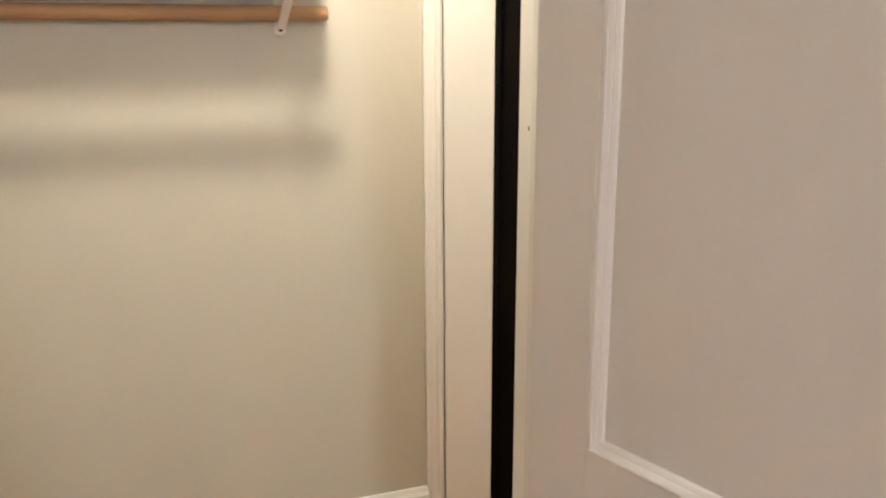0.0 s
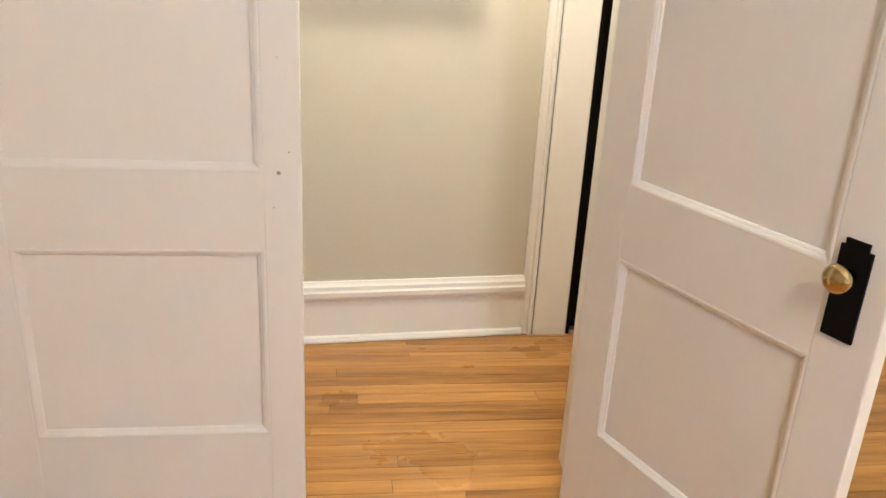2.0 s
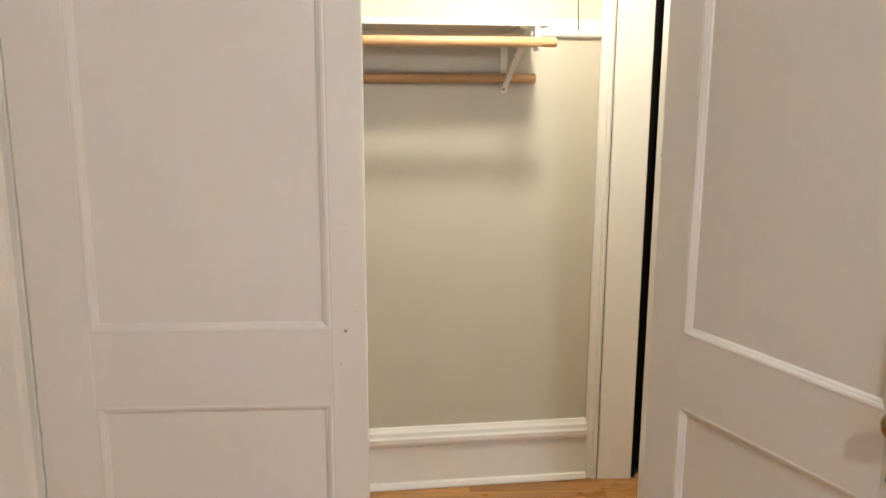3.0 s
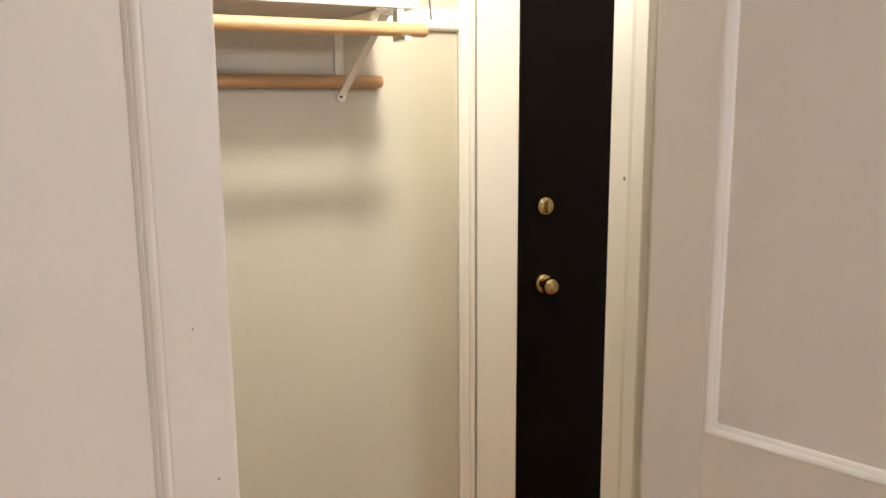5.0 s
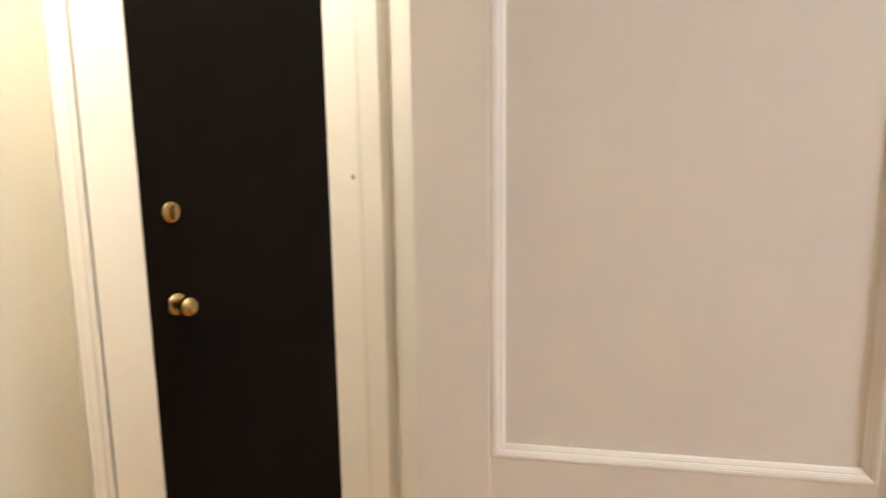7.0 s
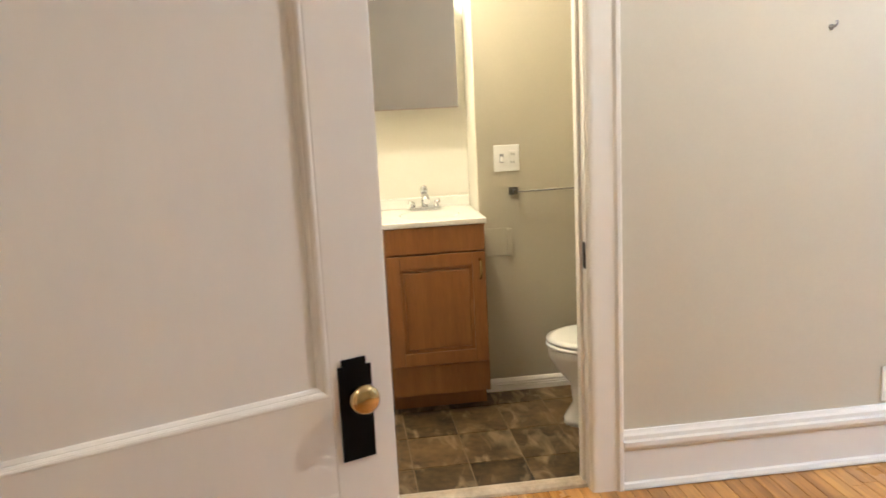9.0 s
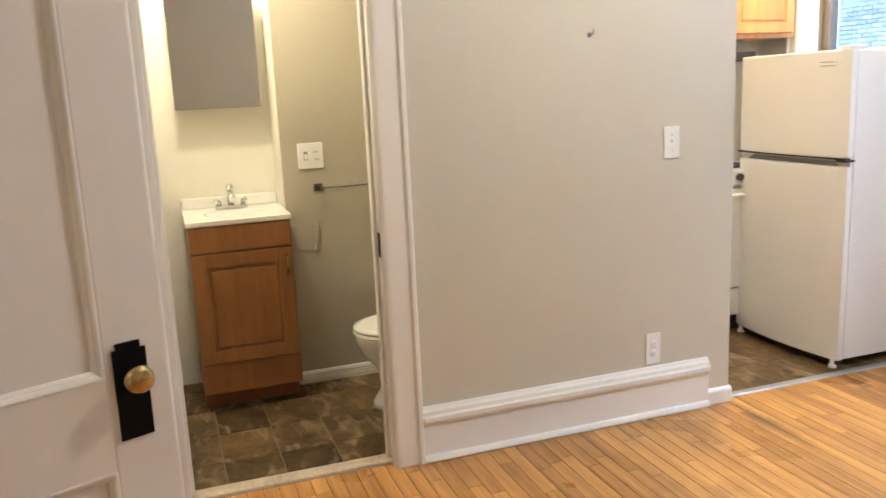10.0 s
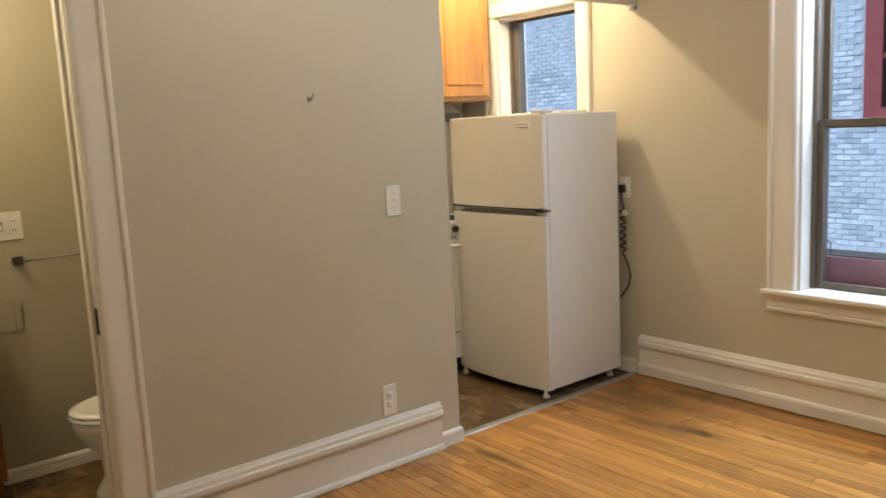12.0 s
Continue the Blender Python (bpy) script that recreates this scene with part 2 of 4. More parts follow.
def sweep(bm, profile, p0, p1, e1, e2):
    """A prism: the profile, in the axes e1 and e2, drawn from p0 to p1."""
    p0, p1, e1, e2 = Vector(p0), Vector(p1), Vector(e1), Vector(e2)
    a = [bm.verts.new(p0 + e1 * u + e2 * v) for u, v in profile]
    b = [bm.verts.new(p1 + e1 * u + e2 * v) for u, v in profile]
    k = len(profile)
    for i in range(k):
        bm.faces.new((a[i], a[(i + 1) % k], b[(i + 1) % k], b[i]))
    bm.faces.new(a[::-1]), bm.faces.new(b)
    bmesh.ops.recalc_face_normals(bm, faces=bm.faces)
    return bm


def lathe(bm, profile, centre, axis=(0, 0, 1), seg=24):
    """A turned shape: (radius, height) along the axis from the centre."""
    turn = Vector((0, 0, 1)).rotation_difference(Vector(axis)).to_matrix()
    rings = []
    for r, h in profile:
        rings.append([bm.verts.new(Vector(centre) + turn @ Vector((r * math.cos(2 * math.pi * i / seg), r * math.sin(2 * math.pi * i / seg), h))) for i in range(seg)])
    for ra, rb in zip(rings, rings[1:]):
        for i in range(seg):
            f = bm.faces.new((ra[i], ra[(i + 1) % seg], rb[(i + 1) % seg], rb[i]))
            f.smooth = True
    bm.faces.new(rings[0][::-1]), bm.faces.new(rings[-1])
    bmesh.ops.recalc_face_normals(bm, faces=bm.faces)
    return bm


def tube(bm, points, r, seg=10):
    pts = [Vector(p) for p in points]
    rings = []
    for i, p in enumerate(pts):
        d = (pts[min(i + 1, len(pts) - 1)] - pts[max(i - 1, 0)]).normalized()
        a = d.orthogonal().normalized() if not rings else (last - d * last.dot(d)).normalized()
        last = a
        b = d.cross(a)
        rings.append([bm.verts.new(p + r * (a * math.cos(2 * math.pi * k / seg) + b * math.sin(2 * math.pi * k / seg))) for k in range(seg)])
    for ra, rb in zip(rings, rings[1:]):
        for k in range(seg):
            bm.faces.new((ra[k], ra[(k + 1) % seg], rb[(k + 1) % seg], rb[k])).smooth = True
    bm.faces.new(rings[0][::-1]), bm.faces.new(rings[-1])
    bmesh.ops.recalc_face_normals(bm, faces=bm.faces)
    return bm


def mesh_of(name, bm, mat):
    me = bpy.data.meshes.new(name)
    bm.normal_update()
    bm.to_mesh(me)
    bm.free()
    me.materials.append(mat)
    return me


def part(name, bm, mat, parent, label=""):
    ob = new(name, mesh_of(name, bm, mat))
    ob.parent = parent
    return tagged(ob, label)


def structure(name, bm, mat, label):
    return tagged(new(name, mesh_of(name, bm, mat)), label, name.split("_")[0], kind="structure")


def thing(name, label, category, m=None, group=""):
    ob = new(name)
    ob.empty_display_size = 0.1
    ob.matrix_world = m or Matrix()
    return tagged(ob, label, category, group)


# ---- large structure ----
A, F, W, TOP = 2.296, 3.03, -2.27, 2.75
UP = (0, 0, 1)


def wall(name, mat, label, pieces):
    bm = bmesh.new()
    for d in pieces:
        box(bm, *d)
    return structure(name, bm, mat, label)


wall("wall_far", WALL, "greige painted plaster wall behind the entry", [(0.862, 1.035, F, F + 0.12, 0, TOP), (1.035, 1.97, F, F + 0.12, 2.06, TOP), (1.97, 2.45, F, F + 0.12, 0, TOP)])
wall("wall_far_left", WALL, "greige painted plaster wall with a shelf", [(-1.50, 0.86, F, F + 0.12, 0, TOP)]).matrix_world = TURN_F
wall("wall_double_door", WALL, "greige wall round the double door opening", [(-1.72, -0.67, 1.96, 2.205, 0, TOP), (0.828, 1.0, 2.0, 2.205, 0, TOP), (-0.67, 0.828, 1.96, 2.205, 2.06, TOP)])
wall("wall_bath", WALL, "greige wall between room and bathroom", [(A, A + 0.12, -0.916, 0.60, 0, TOP), (A, A + 0.12, 1.36, F, 0, TOP), (A, A + 0.12, 0.60, 1.36, 2.05, TOP), (A, A + 0.04, W, -0.916, 2.03, TOP)])
wall("wall_window", WALL, "greige outer wall with two windows", [
    (-1.72, 0.45, W - 0.25, W, 0, TOP), (0.45, 1.40, W - 0.25, W, 0, 0.582), (0.45, 1.40, W - 0.25, W, 2.12, TOP),
    (1.40, 2.72, W - 0.25, W, 0, TOP), (2.72, 3.395, W - 0.25, W, 0, 1.20), (2.72, 3.395, W - 0.25, W, 2.12, TOP), (3.395, 3.9, W - 0.25, W, 0, TOP)])
wall("wall_back", WALL, "plain greige wall closing the room", [(-1.72, -1.6, W, 1.96, 0, TOP)])
wall("wall_entry_end", WALL, "plain greige wall closing the entry", [(-1.45, -1.33, 2.205, F, 0, TOP)])
wall("wall_kitchen_far", WALL, "greige kitchen wall behind the stove", [(3.75, 3.87, W, -0.42, 0, TOP)])
wall("wall_kitchen_side", WALL, "wall between kitchen and bathroom", [(A + 0.12, 3.87, -0.54, -0.42, 0, TOP)])
wall("wall_bath_back", BATH_SHADED, "bathroom wall with towel bar, coloured darker for shade", [(3.352, 3.75, -0.42, 0.785, 0, TOP)])
wall("wall_bath_recess", CREAM, "cream wall behind the vanity", [(3.60, 3.75, 0.785, 1.45, 0, TOP), (2.45, 3.75, 1.45, 1.57, 0, TOP)])
wall("wall_bath_return", CREAM, "cream side of the vanity recess", [(3.354, 3.60, 0.785, 0.789, 0, TOP)])

structure("ceiling", boxed(-1.72, 3.87, W - 0.25, F + 0.12, TOP, TOP + 0.1), CEIL, "flat white plaster ceiling")
structure("ground", boxed(-60, 60, -60, 60, -0.9, -0.7), GROUNDM, "grey concrete alley outside the windows")

# baseboards: board, moulded cap and shoe
def base_profile(h, shoe=0.024):
    return [(0, 0), (0.034, 0), (0.034, shoe - 0.016), (0.028, shoe - 0.004), (0.018, shoe), (0.018, h - 0.075), (0.022, h - 0.068), (0.030, h - 0.062), (0.034, h - 0.052),
            (0.034, h - 0.036), (0.026, h - 0.030), (0.024, h - 0.016), (0.016, h - 0.010), (0.010, h), (0, h)]


def base_run(label, h, p0, p1, out, shoe=0.024):
    bm = sweep(bmesh.new(), base_profile(h, shoe), p0, p1, out, UP)
    return structure("baseboard", bm, TRIM, label)


base_run("tall white moulded baseboard along the entry wall", 0.237, (-1.36, F, 0.003), (0.856, F, 0.003), (0, -1, 0)).matrix_world = TURN_F
base_run("tall white moulded baseboard beside the bathroom door", 0.215, (A, -0.80, 0.004), (A, 0.488, 0.004), (-1, 0, 0))
base_run("tall white moulded baseboard behind the open door", 0.215, (A, 1.50, 0), (A, F, 0), (-1, 0, 0))
base_run("tall white moulded baseboard under the window", 0.222, (-1.6, W, 0.004), (2.30, W, 0.010), (0, 1, 0), 0.066)
bm = bmesh.new()
sweep(bm, [(0, 0), (0.012, 0), (0.012, 0.052), (0.008, 0.062), (0, 0.07)], (A, -0.926, 0), (A, -0.802, 0), (-1, 0, 0), UP)
sweep(bm, [(0, 0), (0.012, 0), (0.012, 0.052), (0.008, 0.062), (0, 0.07)], (A, -0.916, 0), (A + 0.12, -0.916, 0), (0, -1, 0), UP)
structure("baseboard", bm, TRIM, "low white plinth round the wall end")
bm = sweep(bmesh.new(), [(0, 0), (0.014, 0), (0.014, 0.022), (0.010, 0.026), (0.014, 0.032), (0.010, 0.038), (0.012, 0.046), (0.006, 0.058), (0, 0.062)], (3.352, -0.42, 0), (3.352, 0.785, 0), (-1, 0, 0), UP)
structure("baseboard", bm, TRIM, "low ribbed white bathroom baseboard")
structure("baseboard", sweep(bmesh.new(), [(0, 0), (0.015, 0), (0.012, 0.07), (0, 0.08)], (2.33, W, 0), (3.7, W, 0), (0, 1, 0), UP), TRIM, "low white kitchen baseboard")


# casings: moulded boards round openings
def casing_profile(w):
    return [(0, 0), (w, 0), (w, 0.026), (w - 0.004, 0.030), (w - 0.016, 0.030), (w - 0.022, 0.024), (w - 0.026, 0.0205), (0.022, 0.0195), (0.014, 0.0185), (0.006, 0.016), (0, 0.010)]


bm = bmesh.new()
sweep(bm, casing_profile(0.112), (A, 0.60, 0), (A, 0.60, 2.06), (0, -1, 0), (-1, 0, 0))
sweep(bm, casing_profile(0.112), (A, 1.36, 0), (A, 1.36, 2.06), (0, 1, 0), (-1, 0, 0))
sweep(bm, casing_profile(0.112), (A, 0.49, 2.062), (A, 1.47, 2.062), (0, 0, 1), (-1, 0, 0))
structure("trim", bm, TRIM, "white moulded casing round the bathroom doorway")
bm = bmesh.new()
box(bm, A + 0.002, A + 0.13, 0.60, 0.603, 0, 2.05)
box(bm, A + 0.002, A + 0.13, 1.338, 1.36, 0, 2.05, 0.002)
box(bm, A + 0.002, A + 0.13, 0.603, 1.338, 2.028, 2.05, 0.002)
box(bm, A + 0.05, A + 0.085, 0.603, 0.615, 0, 2.028, 0.002)
box(bm, A + 0.05, A + 0.085, 1.326, 1.338, 0, 2.028, 0.002)
structure("trim", bm, TRIM, "white door jamb with stop in the bathroom doorway")

# entry door side: wide flat casing with a bead, and jambs
flat = [(0, 0), (0.133, 0), (0.133, 0.026), (0.129, 0.030), (0.004, 0.030), (0, 0.026)]
bm = bmesh.new()
sweep(bm, flat, (0.902, F, 0), (0.902, F, 2.08), (1, 0, 0), (0, -1, 0))
sweep(bm, flat, (1.955, F, 0), (1.955, F, 2.08), (1, 0, 0), (0, -1, 0))
sweep(bm, flat, (0.902, F, 2.082), (2.088, F, 2.082), UP, (0, -1, 0))
structure("trim", bm, TRIM, "wide flat cream painted casing round the entry door")
bm = sweep(bmesh.new(), [(0, 0), (0.0455, 0), (0.0455, 0.026), (0.036, 0.033), (0.028, 0.032), (0.024, 0.024), (0.012, 0.020), (0.006, 0.016), (0, 0.014)], (0.856, F, 0), (0.856, F, 2.13), (1, 0, 0), (0, -1, 0))
structure("trim", bm, TRIM, "rounded white backband beside the entry casing")
structure("trim", boxed(0.9004, 0.9014, F - 0.0302, F - 0.024, 0, 2.0), CRACK, "dark open joint in the casing")

# double door opening: jambs with rebate, casing on the left
bm = bmesh.new()
sweep(bm, [(0.811, 2.205), (0.808, 2.202), (0.804, 2.140), (0.8058, 2.132), (0.8058, 2.098), (0.809, 2.095), (0.820, 2.093), (0.820, 1.985), (0.828, 1.985), (0.828, 2.205)], (0, 0, 0), (0, 0, 2.05), (1, 0, 0), (0, 1, 0))
box(bm, 0.828, 0.93, 2.2055, 2.2145, 0, 2.12, 0.003)
box(bm, 0.84, 0.95, 1.98, 1.9995, 0, 2.12, 0.004)
jamb = structure("trim", bm, TRIM, "cream painted jamb with a stop beside the open door leaf")
part("nail_hole", lathe(bmesh.new(), [(0.004, 0), (0.003, 0.0006), (0.001, 0.0008)], (0.8046, 2.150, 1.310), (-1, 0, 0), 10), PATCH, jamb)
bm = bmesh.new()
box(bm, -0.67, -0.660, 1.93, 2.215, 0, 2.05, 0.003)
sweep(bm, casing_profile(0.115), (-0.664, 1.96, 0), (-0.664, 1.96, 2.06), (-1, 0, 0), (0, -2.8, 0))
box(bm, -0.78, 0.95, 1.925, 1.96, 2.062, 2.17, 0.004)
structure("trim", bm, TRIM, "white casing beside the shut door leaf")

# thresholds
structure("trim", sweep(bmesh.new(), [(0, 0), (0.075, 0), (0.07, 0.012), (0.05, 0.018), (0.02, 0.018), (0.004, 0.010)], (A + 0.03, 0.603, 0), (A + 0.03, 1.338, 0), (1, 0, 0), UP), material("worn pale threshold", (0.50, 0.40, 0.28), 0.5, spread=0.2, scale=8, bump=0.2), "worn pale wooden threshold under the bathroom doorway")
structure("trim", sweep(bmesh.new(), [(0, 0), (0.045, 0), (0.038, 0.006), (0.007, 0.006)], (A + 0.02, W, 0.0), (A + 0.02, -0.926, 0.0), (1, 0, 0), UP), METAL, "dull metal strip between wood floor and kitchen tile")


# ---- entry door ----
def knob(parent, x, y, z, mat, r=0.027, reach=0.062, rose=0.031):
    k = part("knob", lathe(bmesh.new(), [(0.011, 0.0), (0.010, reach * 0.45), (r * 0.75, reach * 0.52), (r, reach * 0.68), (r * 0.96, reach * 0.85), (r * 0.7, reach * 0.97), (r * 0.2, reach)], (x, y, z), (0, -1, 0)), mat, parent, "polished brass door knob")
    if rose:
        part("rosette", lathe(bmesh.new(), [(rose, 0), (rose, 0.004), (rose * 0.8, 0.010), (rose * 0.45, 0.012)], (x, y, z), (0, -1, 0)), mat, parent, "round brass rosette")
    return k


door = thing("door_1", "shut near black painted entry door with brass knob and deadbolt", "door", pose(1.035, F + 0.022, 0))
door["kind"] = "structure"
bm = boxed(0.003, 0.912, 0, 0.045, 0.01, 2.055, bevel=0.002)
part("leaf", bm, BLACK, door)
part("door_stop", boxed(0.0015, 0.016, -0.048, -0.0005, 0.0, 2.055, bevel=0.003), BLACK, door)
knob(door, 0.113, 0, 0.905, BRASS)
bolt = part("deadbolt", lathe(bmesh.new(), [(0.029, 0), (0.029, 0.008), (0.024, 0.014), (0.012, 0.015)], (0.113, 0, 1.143), (0, -1, 0)), BRASS, door, "round brass deadbolt with thumb turn")
part("thumb_turn", boxed(0.109, 0.117, -0.030, -0.014, 1.125, 1.161, bevel=0.003), BRASS, bolt)


# ---- double door leaves ----
def ring_mould(bm, x0, x1, z0, z1, prof):
    """Moulding round the inside of a panel, mitred; profile (inwards, height over the panel at y)."""
    loops = []
    for d, y in prof:
        loops.append([bm.verts.new((x, y, z)) for x, z in ((x0 + d, z0 + d), (x1 - d, z0 + d), (x1 - d, z1 - d), (x0 + d, z1 - d))])
    for la, lb in zip(loops, loops[1:]):
        for i in range(4):
            bm.faces.new((la[i], la[(i + 1) % 4], lb[(i + 1) % 4], lb[i]))
    return bm


def door_leaf(name, label, m, width, px0, px1, low, high, mat):
    d = thing(name, label, "door", m, "pair of door leaves")
    t, h = 0.035, 2.04
    part("stile", boxed(0, px0, 0, t, 0.012, h, bevel=0.004), mat, d)
    part("stile", boxed(px1, width, 0, t, 0.012, h, bevel=0.004), mat, d)
    for z0, z1 in ((0.012, low[0]), (low[1], high[0]), (high[1], h)):
        part("rail", boxed(px0 - 0.0005, px1 + 0.0005, 0.0004, t - 0.0004, z0, z1, bevel=0.0), mat, d)
    for z0, z1 in (low, high):
        part("panel", boxed(px0 - 0.005, px1 + 0.005, 0.0122, 0.022, z0 - 0.005, z1 + 0.005), mat, d)
        part("moulding", ring_mould(bmesh.new(), px0, px1, z0, z1, [(-0.001, 0.0006), (0.0002, 0.0), (0.003, -0.0004), (0.0062, 0.0003), (0.0066, 0.0012), (0.0077, 0.0012), (0.0114, 0.0042), (0.0118, 0.0054), (0.0129, 0.0054), (0.0169, 0.0088), (0.0185, 0.0124)]), mat, d)
        part("moulding", ring_mould(bmesh.new(), px0, px1, z0, z1, [(-0.001, t + 0.001), (0.008, t), (0.014, t - 0.004), (0.022, 0.022)]), mat, d)
    return d


left = door_leaf("double_door_leaf", "shut white painted two panel door leaf with filled knob holes", pose(-0.650, 1.914, 0), 0.732, 0.127, 0.652, (0.30, 0.768), (0.942, 1.92), DOORP)
for x, z, r in ((0.686, 0.941, 0.0042), (0.708, 0.986, 0.0018), (0.674, 0.865, 0.0017), (0.688, 1.18, 0.0014)):
    part("filled_hole", lathe(bmesh.new(), [(r, 0), (r * 0.9, 0.0008), (r * 0.3, 0.001)], (x, 0.0002, z), (0, -1, 0), 12), PATCH, left)
part("latch_plate", boxed(0.7312, 0.7332, 0.008, 0.027, 0.88, 0.955), TRIM, left)

RZ = math.degrees(math.atan2(-0.920, 0.391))
right = door_leaf("double_door_leaf", "open white painted two panel door leaf with brass knob", pose(0.757, 2.007, 0, 0, 0, RZ), 0.726, 0.107, 0.611, (0.277, 0.754), (0.926, 1.92), DOORP)
bm = bmesh.new()
outline = [(-0.030, -0.092), (0.029, -0.092), (0.030, 0.072), (0.021, 0.072), (0.021, 0.086), (-0.022, 0.086), (-0.022, 0.074), (-0.029, 0.074)]
sweep(bm, outline, (0.655, 0, 0.900), (0.655, -0.005, 0.900), (1, 0, 0), UP)
esc = part("escutcheon", bm, PLATE, right, "black stepped iron knob plate")
part("paint_chip", boxed(0.6235, 0.6265, -0.001, 0.0002, 0.812, 0.895), CEIL, esc, "bare white sliver beside the plate")
knob(right, 0.655, -0.005, 0.925, BRASS, 0.026, 0.047, 0)

# ---- entry shelf with rods ----
shelf = thing("wall_shelf", "white painted shelf on angled brackets with two wooden coat rods", "shelf", TURN_F @ pose(0, F, 0))
part("board", boxed(-1.32, 0.602, -0.300, -0.002, 1.656, 1.673, bevel=0.003), TRIM, shelf)
for x in (0.514, -0.55):
    br = part("bracket", boxed(x - 0.012, x + 0.012, -0.006, 0, 1.455, 1.656, bevel=0.001), TRIM, shelf, "white painted steel bracket")
    bm = boxed(x - 0.012, x + 0.012, -0.29, -0.002, 1.650, 1.6555, bevel=0.001)
    sweep(bm, [(-0.010, -0.002), (0.010, -0.002), (0.010, 0.002), (-0.010, 0.002)], (x, -0.004, 1.462), (x + 0.022, -0.262, 1.645), (1, 0, 0), (0, 0.6, 0.8))
    box(bm, x + 0.035, x + 0.052, -0.34, -0.272, 1.583, 1.592, 0.003)
    box(bm, x + 0.035, x + 0.052, -0.30, -0.272, 1.583, 1.654, 0.002)
    lathe(bm, [(0.013, 0), (0.013, 0.004), (0.010, 0.006)], (x, -0.0055, 1.464), (0, -1, 0), 16)
    part("brace", bm, TRIM, br)
    for z in (1.466, 1.632):
        part("screw", lathe(bmesh.new(), [(0.005, 0), (0.004, 0.002), (0.001, 0.003)], (x, -0.008 if z > 1.5 else -0.0115, z), (0, -1, 0), 10), DARKP, br)
part("coat_rod", lathe(bmesh.new(), [(0.013, 0), (0.0155, 0.002), (0.0155, 1.905), (0.013, 1.910)], (-1.30, -0.32, 1.607), (1, 0, 0), 20), ROD, shelf, "pale pine coat rod")
part("back_rail", lathe(bmesh.new(), [(0.013, 0), (0.0165, 0.002), (0.0165, 1.915), (0.013, 1.92)], (-1.30, -0.028, 1.502), (1, 0, 0), 20), ROD2, shelf, "brown stained round rail against the wall")
structure("trim", sweep(bmesh.new(), [(0, 0), (0.014, 0.003), (0.018, 0.008), (0.018, 0.05), (0.010, 0.055), (0.012, 0.06), (0, 0.062)], (-1.36, F, 1.638), (0.856, F, 1.638), (0, -1, 0), UP), TRIM, "cream painted rail along the entry wall").matrix_world = TURN_F
cord = thing("cord", "thin dark cord hanging down the wall over the shelf", "cord", TURN_F)
part("strand", tube(bmesh.new(), [(0.769, F - 0.020, 1.665), (0.767, F - 0.012, 1.74), (0.772, F - 0.004, 1.85), (0.774, F - 0.003, 2.3)], 0.0015, 6), DARKP, cord)

# ---- lamps of the place ----
def globe_lamp(name, label, x, y, z, r, top):
    g = thing(name, label, "lamp", pose(x, y, z))
    part("canopy", lathe(bmesh.new(), [(0.06, 0), (0.06, -0.015), (0.02, -0.03)], (0, 0, top - z)), CHROME, g)
    part("stem", lathe(bmesh.new(), [(0.008, 0), (0.008, top - z - r - 0.03)], (0, 0, r + 0.002)), CHROME, g)
    ob = part("glass_globe", lathe(bmesh.new(), [(r * math.sin(a), -r * math.cos(a)) for a in [0.15 + 0.28 * i for i in range(11)]], (0, 0, 0)), GLOW, g, "lit opal glass globe")
    ob.visible_shadow = False
    return g


globe_lamp("pendant_lamp", "small lit globe lamp hanging in the entry", 0.62, 2.262, 2.165, 0.045, TOP)
globe_lamp("ceiling_lamp", "lit globe lamp under the room ceiling", 0.85, -0.42, 2.50, 0.10, TOP)
globe_lamp("ceiling_lamp", "lit globe lamp under the kitchen ceiling", 2.95, -1.62, 2.57, 0.07, TOP)
globe_lamp("ceiling_lamp", "lit globe lamp under the bathroom ceiling", 2.88, 1.20, 2.36, 0.08, TOP)

# ---- wall plates ----
def plate(name, label, m, w, h, kind_):
    p = thing(name, label, "switch" if "switch" in name else "outlet", m)
    part("cover", boxed(-w / 2, w / 2, -0.006, 0, -h / 2, h / 2, bevel=0.003), PLASTIC, p)
    if kind_ == "switch":
        part("toggle_slot", boxed(-0.0055, 0.0055, -0.0064, -0.005, -0.012, 0.012), PLASTIC, p)
        part("toggle", boxed(-0.0035, 0.0035, -0.016, -0.006, 0.0, 0.009, bevel=0.001), PLASTIC, p)
        for z in (-0.03, 0.03):
            part("screw", lathe(bmesh.new(), [(0.003, 0), (0.002, 0.001)], (0, -0.006, z), (0, -1, 0), 8), GREYP, p)
    else:
        for z in (-0.02, 0.02):
            s = part("socket", lathe(bmesh.new(), [(0.017, 0), (0.016, 0.002), (0.004, 0.0022)], (0, -0.006, z), (0, -1, 0), 16), PLASTIC, p)
            for x in (-0.006, 0.006):
                part("slot", boxed(x - 0.001, x + 0.001, -0.0088, -0.008, z - 0.002, z + 0.006), DARKP, s)
            part("slot", boxed(-0.002, 0.002, -0.0088, -0.008, z - 0.011, z - 0.007), DARKP, s)
    return p


